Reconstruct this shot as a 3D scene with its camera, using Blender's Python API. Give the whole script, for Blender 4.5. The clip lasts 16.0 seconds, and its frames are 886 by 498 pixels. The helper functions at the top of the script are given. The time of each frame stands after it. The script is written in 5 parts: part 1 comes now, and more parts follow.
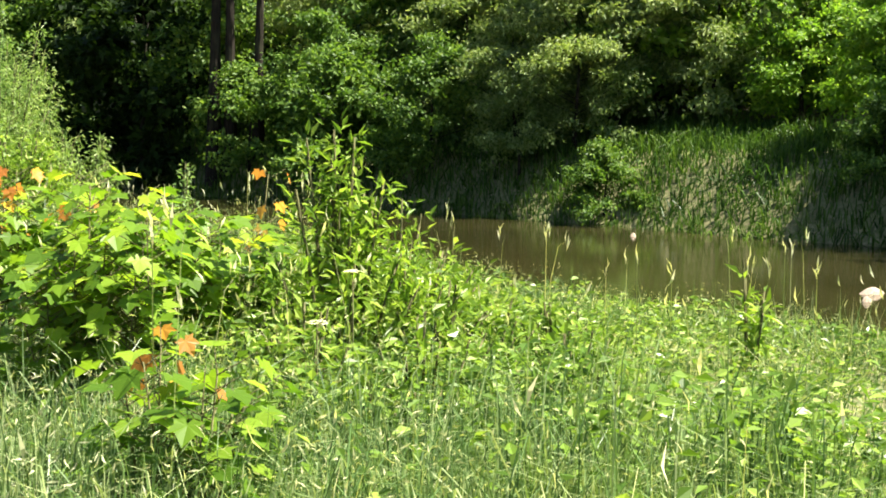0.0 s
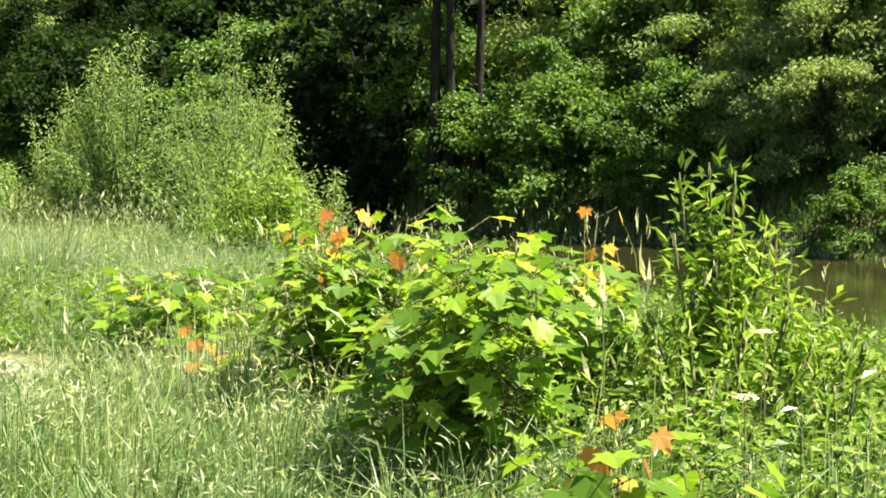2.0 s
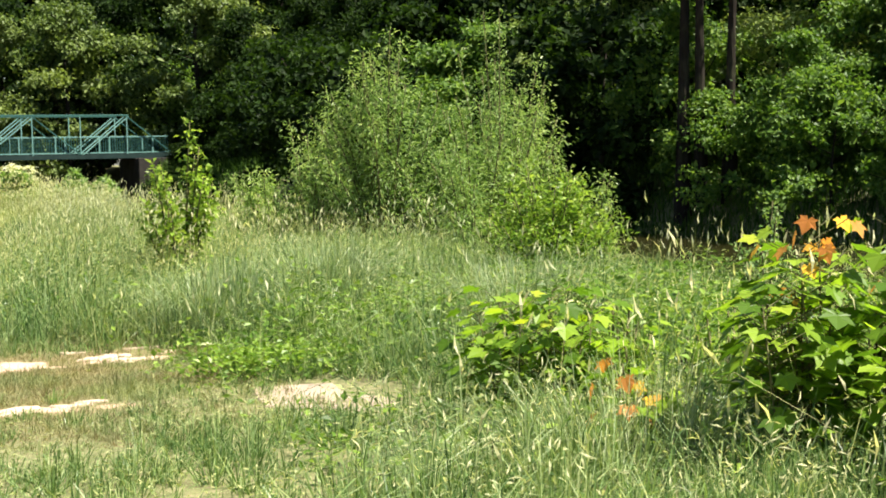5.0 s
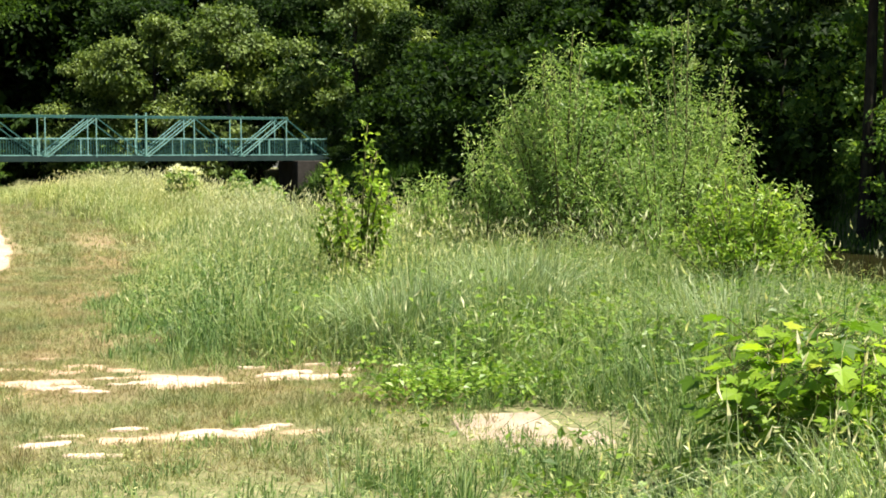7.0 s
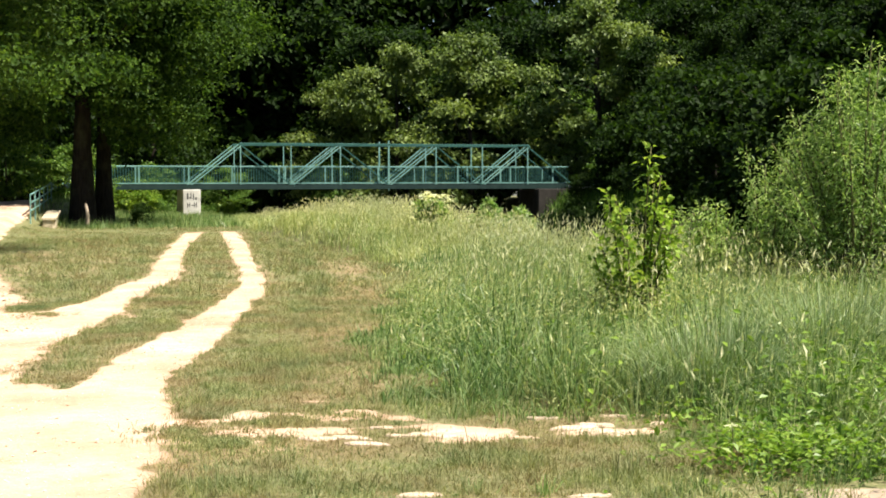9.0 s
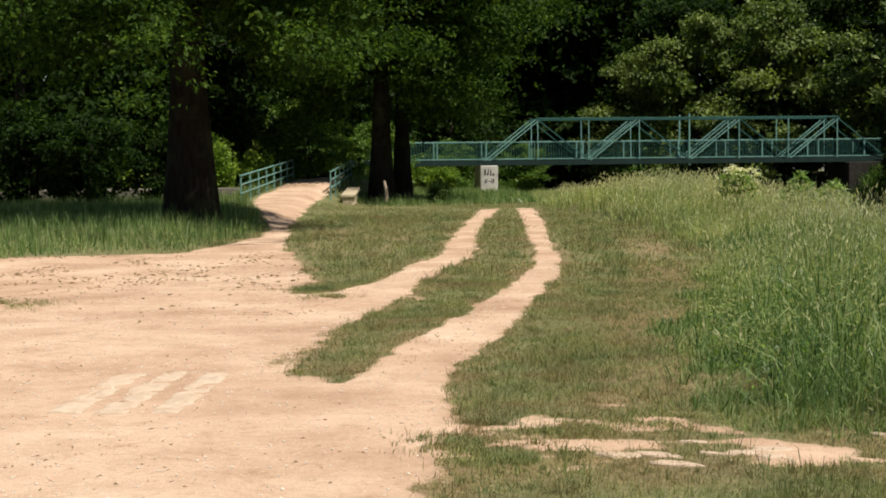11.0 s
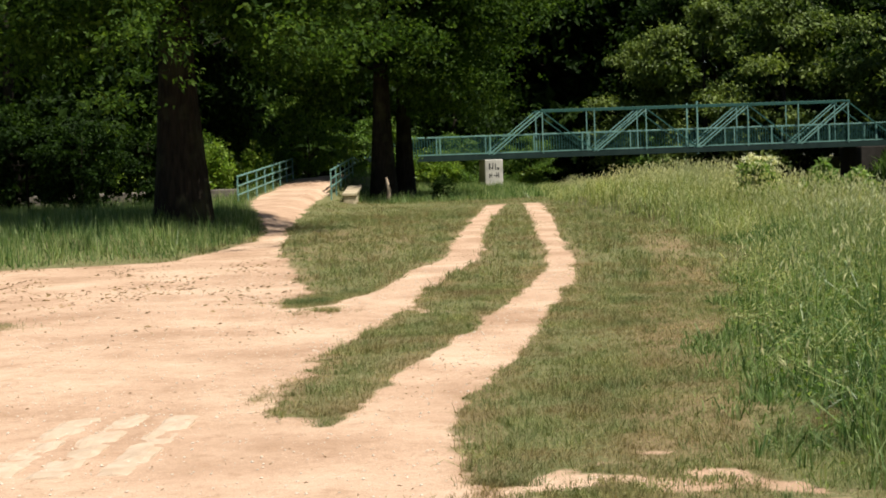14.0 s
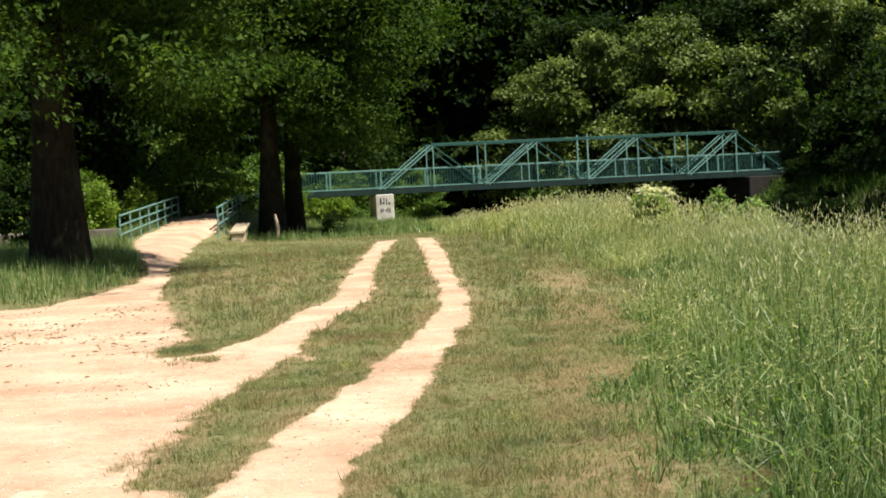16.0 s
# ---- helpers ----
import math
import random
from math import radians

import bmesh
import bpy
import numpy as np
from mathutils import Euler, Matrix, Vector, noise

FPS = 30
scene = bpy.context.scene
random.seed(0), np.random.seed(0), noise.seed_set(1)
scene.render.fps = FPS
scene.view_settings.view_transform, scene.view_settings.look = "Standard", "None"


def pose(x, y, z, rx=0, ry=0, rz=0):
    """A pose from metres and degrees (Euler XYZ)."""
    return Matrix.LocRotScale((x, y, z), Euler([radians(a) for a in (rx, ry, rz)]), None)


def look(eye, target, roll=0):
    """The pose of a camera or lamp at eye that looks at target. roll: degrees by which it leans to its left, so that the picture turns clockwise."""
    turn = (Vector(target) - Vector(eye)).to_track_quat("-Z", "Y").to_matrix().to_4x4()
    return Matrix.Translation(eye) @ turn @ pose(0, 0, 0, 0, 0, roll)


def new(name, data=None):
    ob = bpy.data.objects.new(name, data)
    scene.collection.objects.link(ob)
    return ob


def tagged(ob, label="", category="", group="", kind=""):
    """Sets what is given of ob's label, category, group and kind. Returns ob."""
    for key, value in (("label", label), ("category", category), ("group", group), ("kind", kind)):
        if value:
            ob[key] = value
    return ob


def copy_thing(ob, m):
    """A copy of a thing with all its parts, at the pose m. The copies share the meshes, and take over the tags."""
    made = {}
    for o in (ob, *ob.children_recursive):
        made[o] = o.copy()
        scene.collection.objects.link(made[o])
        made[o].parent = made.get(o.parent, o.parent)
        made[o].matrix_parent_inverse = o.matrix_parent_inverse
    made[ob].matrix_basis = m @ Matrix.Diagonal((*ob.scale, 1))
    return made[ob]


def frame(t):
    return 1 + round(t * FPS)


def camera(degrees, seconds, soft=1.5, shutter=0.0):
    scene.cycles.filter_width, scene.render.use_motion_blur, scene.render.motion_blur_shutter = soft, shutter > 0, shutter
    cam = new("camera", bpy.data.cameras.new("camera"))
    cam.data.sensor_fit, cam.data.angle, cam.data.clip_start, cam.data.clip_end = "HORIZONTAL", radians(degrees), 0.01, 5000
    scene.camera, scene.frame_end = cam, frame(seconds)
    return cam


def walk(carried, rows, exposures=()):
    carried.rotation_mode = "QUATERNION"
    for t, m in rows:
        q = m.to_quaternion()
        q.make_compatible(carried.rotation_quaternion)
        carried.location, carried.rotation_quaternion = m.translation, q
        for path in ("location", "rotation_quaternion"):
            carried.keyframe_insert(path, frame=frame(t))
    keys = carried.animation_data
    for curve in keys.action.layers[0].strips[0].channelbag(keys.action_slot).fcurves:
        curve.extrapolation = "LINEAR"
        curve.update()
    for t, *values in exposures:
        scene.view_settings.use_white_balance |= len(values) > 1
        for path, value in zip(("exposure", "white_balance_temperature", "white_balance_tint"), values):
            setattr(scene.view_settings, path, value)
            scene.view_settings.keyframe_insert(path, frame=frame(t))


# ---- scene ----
cam = camera(33.23, 16.0, soft=1.8)
PATH = [
    (0, (0.785, -9.916, 1.600), (6.809, -1.981, 0.744), 0.50),
    (0.5, (0.805, -9.519, 1.610), (6.556, -1.376, 0.827), -0.64),
    (1, (0.746, -9.154, 1.610), (6.161, -0.770, 0.983), 0.52),
    (1.5, (0.703, -8.870, 1.605), (5.848, -0.317, 0.989), 0.00),
    (2, (0.663, -8.541, 1.609), (5.641, 0.107, 0.952), -0.36),
    (2.5, (0.590, -8.273, 1.617), (5.231, 0.568, 1.067), 2.71),
    (3, (0.475, -8.097, 1.615), (5.092, 0.756, 1.057), 0.26),
    (3.5, (0.390, -7.842, 1.590), (5.065, 0.961, 0.776), 0.43),
    (4, (0.361, -7.481, 1.583), (4.526, 1.569, 0.722), -2.16),
    (4.5, (0.339, -7.152, 1.587), (4.178, 2.050, 0.828), -0.86),
    (4.7, (0.307, -7.012, 1.586), (4.148, 2.198, 0.937), -1.14),
    (6.8, (0.240, -5.916, 1.602), (3.164, 3.631, 1.040), -0.44),
    (7, (0.232, -5.792, 1.604), (3.066, 3.782, 1.047), -0.38),
    (7.5, (0.186, -5.413, 1.611), (2.493, 4.312, 1.309), -0.13),
    (8, (0.122, -5.062, 1.590), (1.921, 4.767, 1.207), -0.17),
    (8.2, (0.076, -4.910, 1.583), (1.695, 4.953, 1.298), -0.22),
    (10.3, (0.040, -3.270, 1.575), (0.467, 6.708, 1.068), -1.65),
    (10.5, (0.076, -3.124, 1.574), (-0.033, 6.866, 1.142), -1.09),
    (11, (0.102, -2.808, 1.562), (-0.587, 7.156, 1.058), -0.67),
    (11.5, (0.032, -2.508, 1.561), (-0.753, 7.450, 1.080), -2.14),
    (12, (-0.007, -2.232, 1.569), (-0.714, 7.724, 0.956), -2.25),
    (12.5, (-0.004, -1.923, 1.577), (-0.927, 8.012, 0.911), -1.10),
    (13, (-0.030, -1.634, 1.579), (-0.907, 8.301, 0.853), -2.24),
    (13.5, (-0.041, -1.330, 1.602), (-0.712, 8.615, 0.801), -2.84),
    (14, (0.004, -1.044, 1.606), (-0.726, 8.915, 1.066), -2.09),
    (14.5, (-0.004, -0.839, 1.604), (-0.678, 9.121, 1.022), -1.27),
    (15, (-0.059, -0.591, 1.622), (-0.703, 9.377, 1.147), -0.96),
    (15.5, (-0.071, -0.343, 1.618), (-0.464, 9.638, 1.160), -1.94),
    (16, (-0.000, 0.000, 1.614), (-0.000, 9.994, 1.276), -2.88),
]
walk(cam, [(t, look(eye, target, roll)) for t, eye, target, roll in PATH], exposures=[(0, 1.99), (2, 1.95), (3.5, 1.78), (4.5, 1.6), (7.2, 1.52), (8, 1.36), (8.2, 1.33), (10.3, 0.76), (11, 0.26), (12.5, 0.19), (13, 0.04), (13.5, 0.10), (14, 0.40), (15, 0.46), (16, 0.76)])

# ---- light ----
SUN = Vector((0.66, -0.5, 1.48)).normalized()
world = bpy.data.worlds.new("world")
scene.world = world
world.use_nodes = True
sky = world.node_tree.nodes.new("ShaderNodeTexSky")
sky.sky_type = "NISHITA"
sky.sun_disc = False
sky.sun_elevation = math.asin(SUN.z)
sky.sun_rotation = math.atan2(SUN.x, SUN.y)
world.node_tree.links.new(sky.outputs[0], world.node_tree.nodes["Background"].inputs[0])
world.node_tree.nodes["Background"].inputs[1].default_value = 0.05
sun = new("sun", bpy.data.lights.new("sun", "SUN"))
sun.data.energy, sun.data.angle, sun.data.color = 5.0, radians(0.53), (1.0, 0.935, 0.81)
sun.matrix_world = look(SUN * 60, (0, 0, 0))

# ---- materials ----


def mat(name):
    m = bpy.data.materials.new(name)
    m.use_nodes = True
    return m, m.node_tree.nodes, m.node_tree.links, m.node_tree.nodes["Principled BSDF"]


def ramp(nodes, links, source, stops):
    r = nodes.new("ShaderNodeValToRGB")
    while len(r.color_ramp.elements) < len(stops):
        r.color_ramp.elements.new(0.5)
    for e, (p, c) in zip(r.color_ramp.elements, stops):
        e.position, e.color = p, (*c, 1)
    links.new(source, r.inputs[0])
    return r.outputs[0]


def noise_tex(nodes, links, scale, detail=4.0, coords=None, rough=0.55):
    n = nodes.new("ShaderNodeTexNoise")
    n.inputs["Scale"].default_value, n.inputs["Detail"].default_value = scale, detail
    n.inputs["Roughness"].default_value = rough
    if coords is None:
        coords = nodes.new("ShaderNodeTexCoord").outputs["Object"]
    links.new(coords, n.inputs["Vector"])
    return n


def mix_rgb(nodes, links, fac, a, b, how="MIX"):
    m = nodes.new("ShaderNodeMix")
    m.data_type, m.blend_type = "RGBA", how
    for sock, v in ((m.inputs[0], fac), (m.inputs[6], a), (m.inputs[7], b)):
        if isinstance(v, (int, float)):
            sock.default_value = v
        elif isinstance(v, tuple):
            sock.default_value = (*v, 1)
        else:
            links.new(v, sock)
    return m.outputs[2]


def leaf_material(name, dark, mid, light, through_light=0.45, rough=0.45, patches=0.35, own=False, gloss=0.2, dry=None):
    """Thin leaves: colour varies from leaf to leaf and in patches; light comes through them."""
    m, nodes, links, bsdf = mat(name)
    if own:
        rnd = nodes.new("ShaderNodeObjectInfo").outputs["Random"]
    else:
        rnd = nodes.new("ShaderNodeNewGeometry").outputs["Random Per Island"]
    col = ramp(nodes, links, rnd, [(0.0, dark), (0.55, mid), (1.0, light)])
    geo = nodes.new("ShaderNodeNewGeometry")
    big = noise_tex(nodes, links, patches, 2.0, geo.outputs["Position"])
    shade = ramp(nodes, links, big.outputs[0], [(0.3, (0.62, 0.70, 0.6)), (0.7, (1.2, 1.12, 0.9))])
    col = mix_rgb(nodes, links, 1.0, col, shade, "MULTIPLY")
    if dry:
        spots = noise_tex(nodes, links, 1.1, 5.0, geo.outputs["Position"], 0.7)
        col = mix_rgb(nodes, links, ramp(nodes, links, spots.outputs[0], [(0.46, (0, 0, 0)), (0.62, (0.85, 0.85, 0.85))]), col, mix_rgb(nodes, links, ramp(nodes, links, rnd, [(0.0, (0, 0, 0)), (1.0, (1, 1, 1))]), tuple(0.6 * v for v in dry), dry))
    links.new(col, bsdf.inputs["Base Color"])
    bsdf.inputs["Roughness"].default_value = rough
    bsdf.inputs["Specular IOR Level"].default_value = gloss
    tr = nodes.new("ShaderNodeBsdfTranslucent")
    warm = mix_rgb(nodes, links, 1.0, col, (1.25, 1.3, 0.62), "MULTIPLY")
    links.new(warm, tr.inputs["Color"])
    mx = nodes.new("ShaderNodeMixShader")
    mx.inputs[0].default_value = through_light
    links.new(bsdf.outputs[0], mx.inputs[1])
    links.new(tr.outputs[0], mx.inputs[2])
    links.new(mx.outputs[0], nodes["Material Output"].inputs["Surface"])
    return m


GRASS_TALL = leaf_material("tall_grass", (0.055, 0.115, 0.04), (0.16, 0.255, 0.095), (0.41, 0.475, 0.275), 0.38, 0.33, 0.9)
TUSSOCK = leaf_material("grey_green_grass", (0.13, 0.20, 0.10), (0.23, 0.31, 0.18), (0.42, 0.48, 0.35), 0.3, 0.36)
BRIGHT = leaf_material("sunlit_leaf", (0.10, 0.20, 0.025), (0.18, 0.33, 0.04), (0.30, 0.45, 0.08), 0.5, 0.45, 0.25, gloss=0.25)
GRASS_DRY = leaf_material("seeding_grass", (0.24, 0.29, 0.12), (0.38, 0.42, 0.20), (0.56, 0.55, 0.34), 0.35, 0.6)
GRASS_SHORT = leaf_material("short_grass", (0.10, 0.14, 0.055), (0.22, 0.26, 0.125), (0.42, 0.42, 0.27), 0.36, 0.5, 1.3, dry=(0.34, 0.25, 0.14))
SEED = leaf_material("seed_head", (0.46, 0.47, 0.31), (0.60, 0.60, 0.43), (0.74, 0.73, 0.57), 0.45, 0.7)
HERB = leaf_material("herb_leaf", (0.06, 0.12, 0.02), (0.15, 0.26, 0.04), (0.31, 0.43, 0.10), 0.4, 0.32)
GRASS_PALE = leaf_material("pale_ridge_grass", (0.17, 0.24, 0.085), (0.33, 0.38, 0.18), (0.58, 0.58, 0.38), 0.42, 0.4, 0.3)
WILLOW = leaf_material("willow_leaf", (0.12, 0.21, 0.06), (0.24, 0.36, 0.13), (0.47, 0.58, 0.31), 0.45, 0.38)
SHRUB = leaf_material("shrub_leaf", (0.09, 0.17, 0.025), (0.19, 0.31, 0.045), (0.36, 0.47, 0.11), 0.45, 0.36)
# Woodland leaves near black: the deep shade under the woods is in the colour.
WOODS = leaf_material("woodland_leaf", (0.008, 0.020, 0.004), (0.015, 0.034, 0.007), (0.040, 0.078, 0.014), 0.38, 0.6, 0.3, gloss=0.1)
# Old trees: crown shade and lit sprigs are put into the dark-to-bright leaf mix.
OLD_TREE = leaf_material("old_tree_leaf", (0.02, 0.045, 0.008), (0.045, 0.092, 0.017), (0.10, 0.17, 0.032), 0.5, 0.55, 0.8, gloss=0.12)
BUSH = leaf_material("bank_bush_leaf", (0.045, 0.10, 0.017), (0.10, 0.19, 0.034), (0.21, 0.32, 0.07), 0.42, 0.5, 0.2, gloss=0.25)
PALE = leaf_material("pale_tree_leaf", (0.11, 0.17, 0.055), (0.22, 0.30, 0.105), (0.38, 0.45, 0.20), 0.42, 0.5, 0.2, gloss=0.25)
PALE_TREE = leaf_material("grey_green_leaf", (0.06, 0.095, 0.026), (0.125, 0.18, 0.052), (0.23, 0.30, 0.105), 0.38, 0.5, 0.2, gloss=0.25)
MAPLE_GREEN = leaf_material("maple_green", (0.06, 0.13, 0.014), (0.125, 0.235, 0.022), (0.25, 0.38, 0.045), 0.5, 0.42, own=True, gloss=0.22)
MAPLE_YELLOW = leaf_material("maple_yellow", (0.20, 0.35, 0.03), (0.28, 0.41, 0.04), (0.40, 0.45, 0.06), 0.5, 0.4, own=True)
MAPLE_RED = leaf_material("maple_red", (0.50, 0.20, 0.07), (0.60, 0.30, 0.10), (0.64, 0.42, 0.14), 0.6, 0.4, own=True)
STRAW = leaf_material("dry_turf_straw", (0.15, 0.12, 0.06), (0.27, 0.22, 0.12), (0.44, 0.36, 0.22), 0.25, 0.7, 1.5, gloss=0.1)
LITTER = leaf_material("dry_litter", (0.17, 0.115, 0.07), (0.28, 0.20, 0.13), (0.42, 0.32, 0.21), 0.25, 0.8, gloss=0.15)
BANK_GRASS = leaf_material("bank_grass", (0.024, 0.062, 0.009), (0.058, 0.12, 0.02), (0.12, 0.20, 0.042), 0.42, 0.45, 0.5)
PETAL = leaf_material("white_petal", (0.62, 0.64, 0.5), (0.72, 0.72, 0.58), (0.8, 0.8, 0.68), 0.3, 0.6)


def bark_material(name, dark, light, scale):
    m, nodes, links, bsdf = mat(name)
    tc = nodes.new("ShaderNodeTexCoord")
    mp = nodes.new("ShaderNodeMapping")
    mp.inputs["Scale"].default_value = (scale, scale, scale * 0.16)
    links.new(tc.outputs["Object"], mp.inputs["Vector"])
    v = nodes.new("ShaderNodeTexVoronoi")
    v.inputs["Scale"].default_value = 1.6
    links.new(mp.outputs[0], v.inputs["Vector"])
    n = noise_tex(nodes, links, 2.2, 6.0, mp.outputs[0])
    col = ramp(nodes, links, n.outputs[0], [(0.3, dark), (0.7, light)])
    moss = noise_tex(nodes, links, 1.3, 3.0, tc.outputs["Object"])
    fac = ramp(nodes, links, moss.outputs[0], [(0.5, (0, 0, 0)), (0.75, (0.5, 0.5, 0.5))])
    col = mix_rgb(nodes, links, fac, col, (0.08, 0.09, 0.045))
    links.new(col, bsdf.inputs["Base Color"])
    bsdf.inputs["Roughness"].default_value, bsdf.inputs["Specular IOR Level"].default_value = 0.9, 0.1
    b = nodes.new("ShaderNodeBump")
    b.inputs["Strength"].default_value, b.inputs["Distance"].default_value = 0.9, 0.05
    links.new(v.outputs["Distance"], b.inputs["Height"])
    links.new(b.outputs[0], bsdf.inputs["Normal"])
    return m


# Bark near black: the crown shade on the trunks is put into its colour.
SHADED_BARK = bark_material("bark", (0.011, 0.009, 0.007), (0.030, 0.024, 0.019), 6.0)
STEM = bark_material("green_stem", (0.09, 0.10, 0.04), (0.17, 0.16, 0.07), 30.0)


def paint_material(name, a, b, rust, rough=0.5):
    m, nodes, links, bsdf = mat(name)
    n = noise_tex(nodes, links, 1.5, 5.0)
    col = ramp(nodes, links, n.outputs[0], [(0.3, a), (0.7, b)])
    s = noise_tex(nodes, links, 7.0, 6.0)
    fac = ramp(nodes, links, s.outputs[0], [(0.62, (0, 0, 0)), (0.72, (0.8, 0.8, 0.8))])
    col = mix_rgb(nodes, links, fac, col, rust)
    links.new(col, bsdf.inputs["Base Color"])
    bsdf.inputs["Roughness"].default_value = rough
    bsdf.inputs["Specular IOR Level"].default_value = 0.2
    return m


TURQUOISE = paint_material("turquoise_paint", (0.12, 0.255, 0.225), (0.19, 0.345, 0.31), (0.15, 0.19, 0.155))
# Near black, the same on girders, cross beams and deck.
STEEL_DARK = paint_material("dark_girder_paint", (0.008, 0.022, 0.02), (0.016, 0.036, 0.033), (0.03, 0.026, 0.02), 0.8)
# Darker copy of the turquoise; shade of the falling diagonals is put into it.
TURQUOISE_SHADED = paint_material("dark_green_paint", (0.022, 0.08, 0.068), (0.04, 0.12, 0.105), (0.05, 0.06, 0.05), 0.65)


def concrete_material(name, a, b, stain, scale=2.0, relief=0.02):
    m, nodes, links, bsdf = mat(name)
    n = noise_tex(nodes, links, scale, 6.0)
    col = ramp(nodes, links, n.outputs[0], [(0.3, a), (0.7, b)])
    s = noise_tex(nodes, links, scale * 0.35, 4.0)
    fac = ramp(nodes, links, s.outputs[0], [(0.5, (0, 0, 0)), (0.7, (0.7, 0.7, 0.7))])
    col = mix_rgb(nodes, links, fac, col, stain)
    links.new(col, bsdf.inputs["Base Color"])
    bsdf.inputs["Roughness"].default_value, bsdf.inputs["Specular IOR Level"].default_value = 0.9, 0.15
    f = noise_tex(nodes, links, scale * 12, 4.0)
    bp = nodes.new("ShaderNodeBump")
    bp.inputs["Strength"].default_value, bp.inputs["Distance"].default_value = 0.5, relief
    links.new(f.outputs[0], bp.inputs["Height"])
    links.new(bp.outputs[0], bsdf.inputs["Normal"])
    return m


CONCRETE = concrete_material("pale_concrete", (0.42, 0.41, 0.38), (0.60, 0.58, 0.54), (0.25, 0.24, 0.21))
CONCRETE_OLD = concrete_material("grey_old_concrete", (0.13, 0.115, 0.10), (0.25, 0.225, 0.195), (0.07, 0.06, 0.05))
# Abutment concrete: stains, and the shade it stands in, both put into the colour.
CONCRETE_SHADED = concrete_material("dark_stained_concrete", (0.02, 0.018, 0.016), (0.05, 0.045, 0.04), (0.012, 0.011, 0.009), 1.2)
SANDSTONE = concrete_material("sandstone", (0.38, 0.31, 0.21), (0.56, 0.48, 0.35), (0.26, 0.21, 0.14), 4.0)
PEBBLE = concrete_material("pale_pebble", (0.56, 0.47, 0.38), (0.74, 0.66, 0.56), (0.44, 0.35, 0.27), 11.0, 0.0015)
SLAB = concrete_material("worn_slab", (0.29, 0.225, 0.165), (0.41, 0.325, 0.245), (0.23, 0.17, 0.115), 5.0)
STRIP = concrete_material("worn_paving", (0.51, 0.385, 0.28), (0.62, 0.49, 0.38), (0.52, 0.385, 0.275), 9.0)
PAINT_DARK = concrete_material("graffiti_paint", (0.02, 0.02, 0.025), (0.05, 0.05, 0.05), (0.08, 0.08, 0.08))

# ground: bare earth and turf, told apart by a stored mask with ragged edges
GROUND, nodes, links, bsdf = mat("ground_earth_and_turf")
tc = nodes.new("ShaderNodeTexCoord").outputs["Object"]
att = nodes.new("ShaderNodeAttribute")
att.attribute_name = "bare"
edge = noise_tex(nodes, links, 3.2, 6.0, tc, 0.65)
add = nodes.new("ShaderNodeMath")
add.operation = "ADD"
links.new(att.outputs["Fac"], add.inputs[0])
sub = nodes.new("ShaderNodeMath")
sub.operation = "MULTIPLY_ADD"
links.new(edge.outputs[0], sub.inputs[0])
sub.inputs[1].default_value, sub.inputs[2].default_value = 0.7, -0.35
links.new(sub.outputs[0], add.inputs[1])
fac = ramp(nodes, links, add.outputs[0], [(0.42, (0, 0, 0)), (0.58, (1, 1, 1))])
n1 = noise_tex(nodes, links, 0.6, 5.0, tc)
n2 = noise_tex(nodes, links, 16.0, 6.0, tc, 0.7)
n3 = noise_tex(nodes, links, 90.0, 3.0, tc)
dirt = ramp(nodes, links, n1.outputs[0], [(0.3, (0.41, 0.272, 0.186)), (0.5, (0.525, 0.368, 0.265)), (0.68, (0.62, 0.462, 0.345))])
dirt = mix_rgb(nodes, links, 1.0, dirt, ramp(nodes, links, n2.outputs[0], [(0.3, (0.90, 0.88, 0.86)), (0.6, (1.04, 1.03, 1.02))]), "MULTIPLY")
dirt = mix_rgb(nodes, links, 1.0, dirt, ramp(nodes, links, n3.outputs[0], [(0.35, (0.86, 0.85, 0.84)), (0.65, (1.1, 1.1, 1.1))]), "MULTIPLY")
vor = nodes.new("ShaderNodeTexVoronoi")
vor.inputs["Scale"].default_value = 26.0
links.new(tc, vor.inputs["Vector"])
grit = nodes.new("ShaderNodeMath")
grit.operation = "LESS_THAN"
grit.inputs[1].default_value = 0.17
links.new(vor.outputs["Distance"], grit.inputs[0])
sep = nodes.new("ShaderNodeSeparateColor")
links.new(vor.outputs["Color"], sep.inputs[0])
pick = ramp(nodes, links, sep.outputs[0], [(0.0, (0.74, 0.70, 0.67)), (0.45, (0.9, 0.9, 0.9)), (0.7, (1.0, 1.0, 1.0)), (1.0, (1.45, 1.5, 1.55))])
dirt = mix_rgb(nodes, links, grit.outputs[0], dirt, mix_rgb(nodes, links, 1.0, dirt, pick, "MULTIPLY"))
crumb = noise_tex(nodes, links, 5.0, 5.0, tc, 0.75)
dirt = mix_rgb(nodes, links, 1.0, dirt, ramp(nodes, links, crumb.outputs[0], [(0.34, (0.84, 0.81, 0.78)), (0.46, (1.0, 1.0, 1.0)), (0.62, (1.0, 1.0, 1.0)), (0.72, (1.12, 1.12, 1.12))]), "MULTIPLY")
soil = noise_tex(nodes, links, 1.7, 9.0, tc, 0.72)
dirt = mix_rgb(nodes, links, 1.0, dirt, ramp(nodes, links, soil.outputs[0], [(0.33, (0.87, 0.83, 0.79)), (0.46, (1.0, 1.0, 1.0)), (0.66, (1.1, 1.11, 1.13))]), "MULTIPLY")
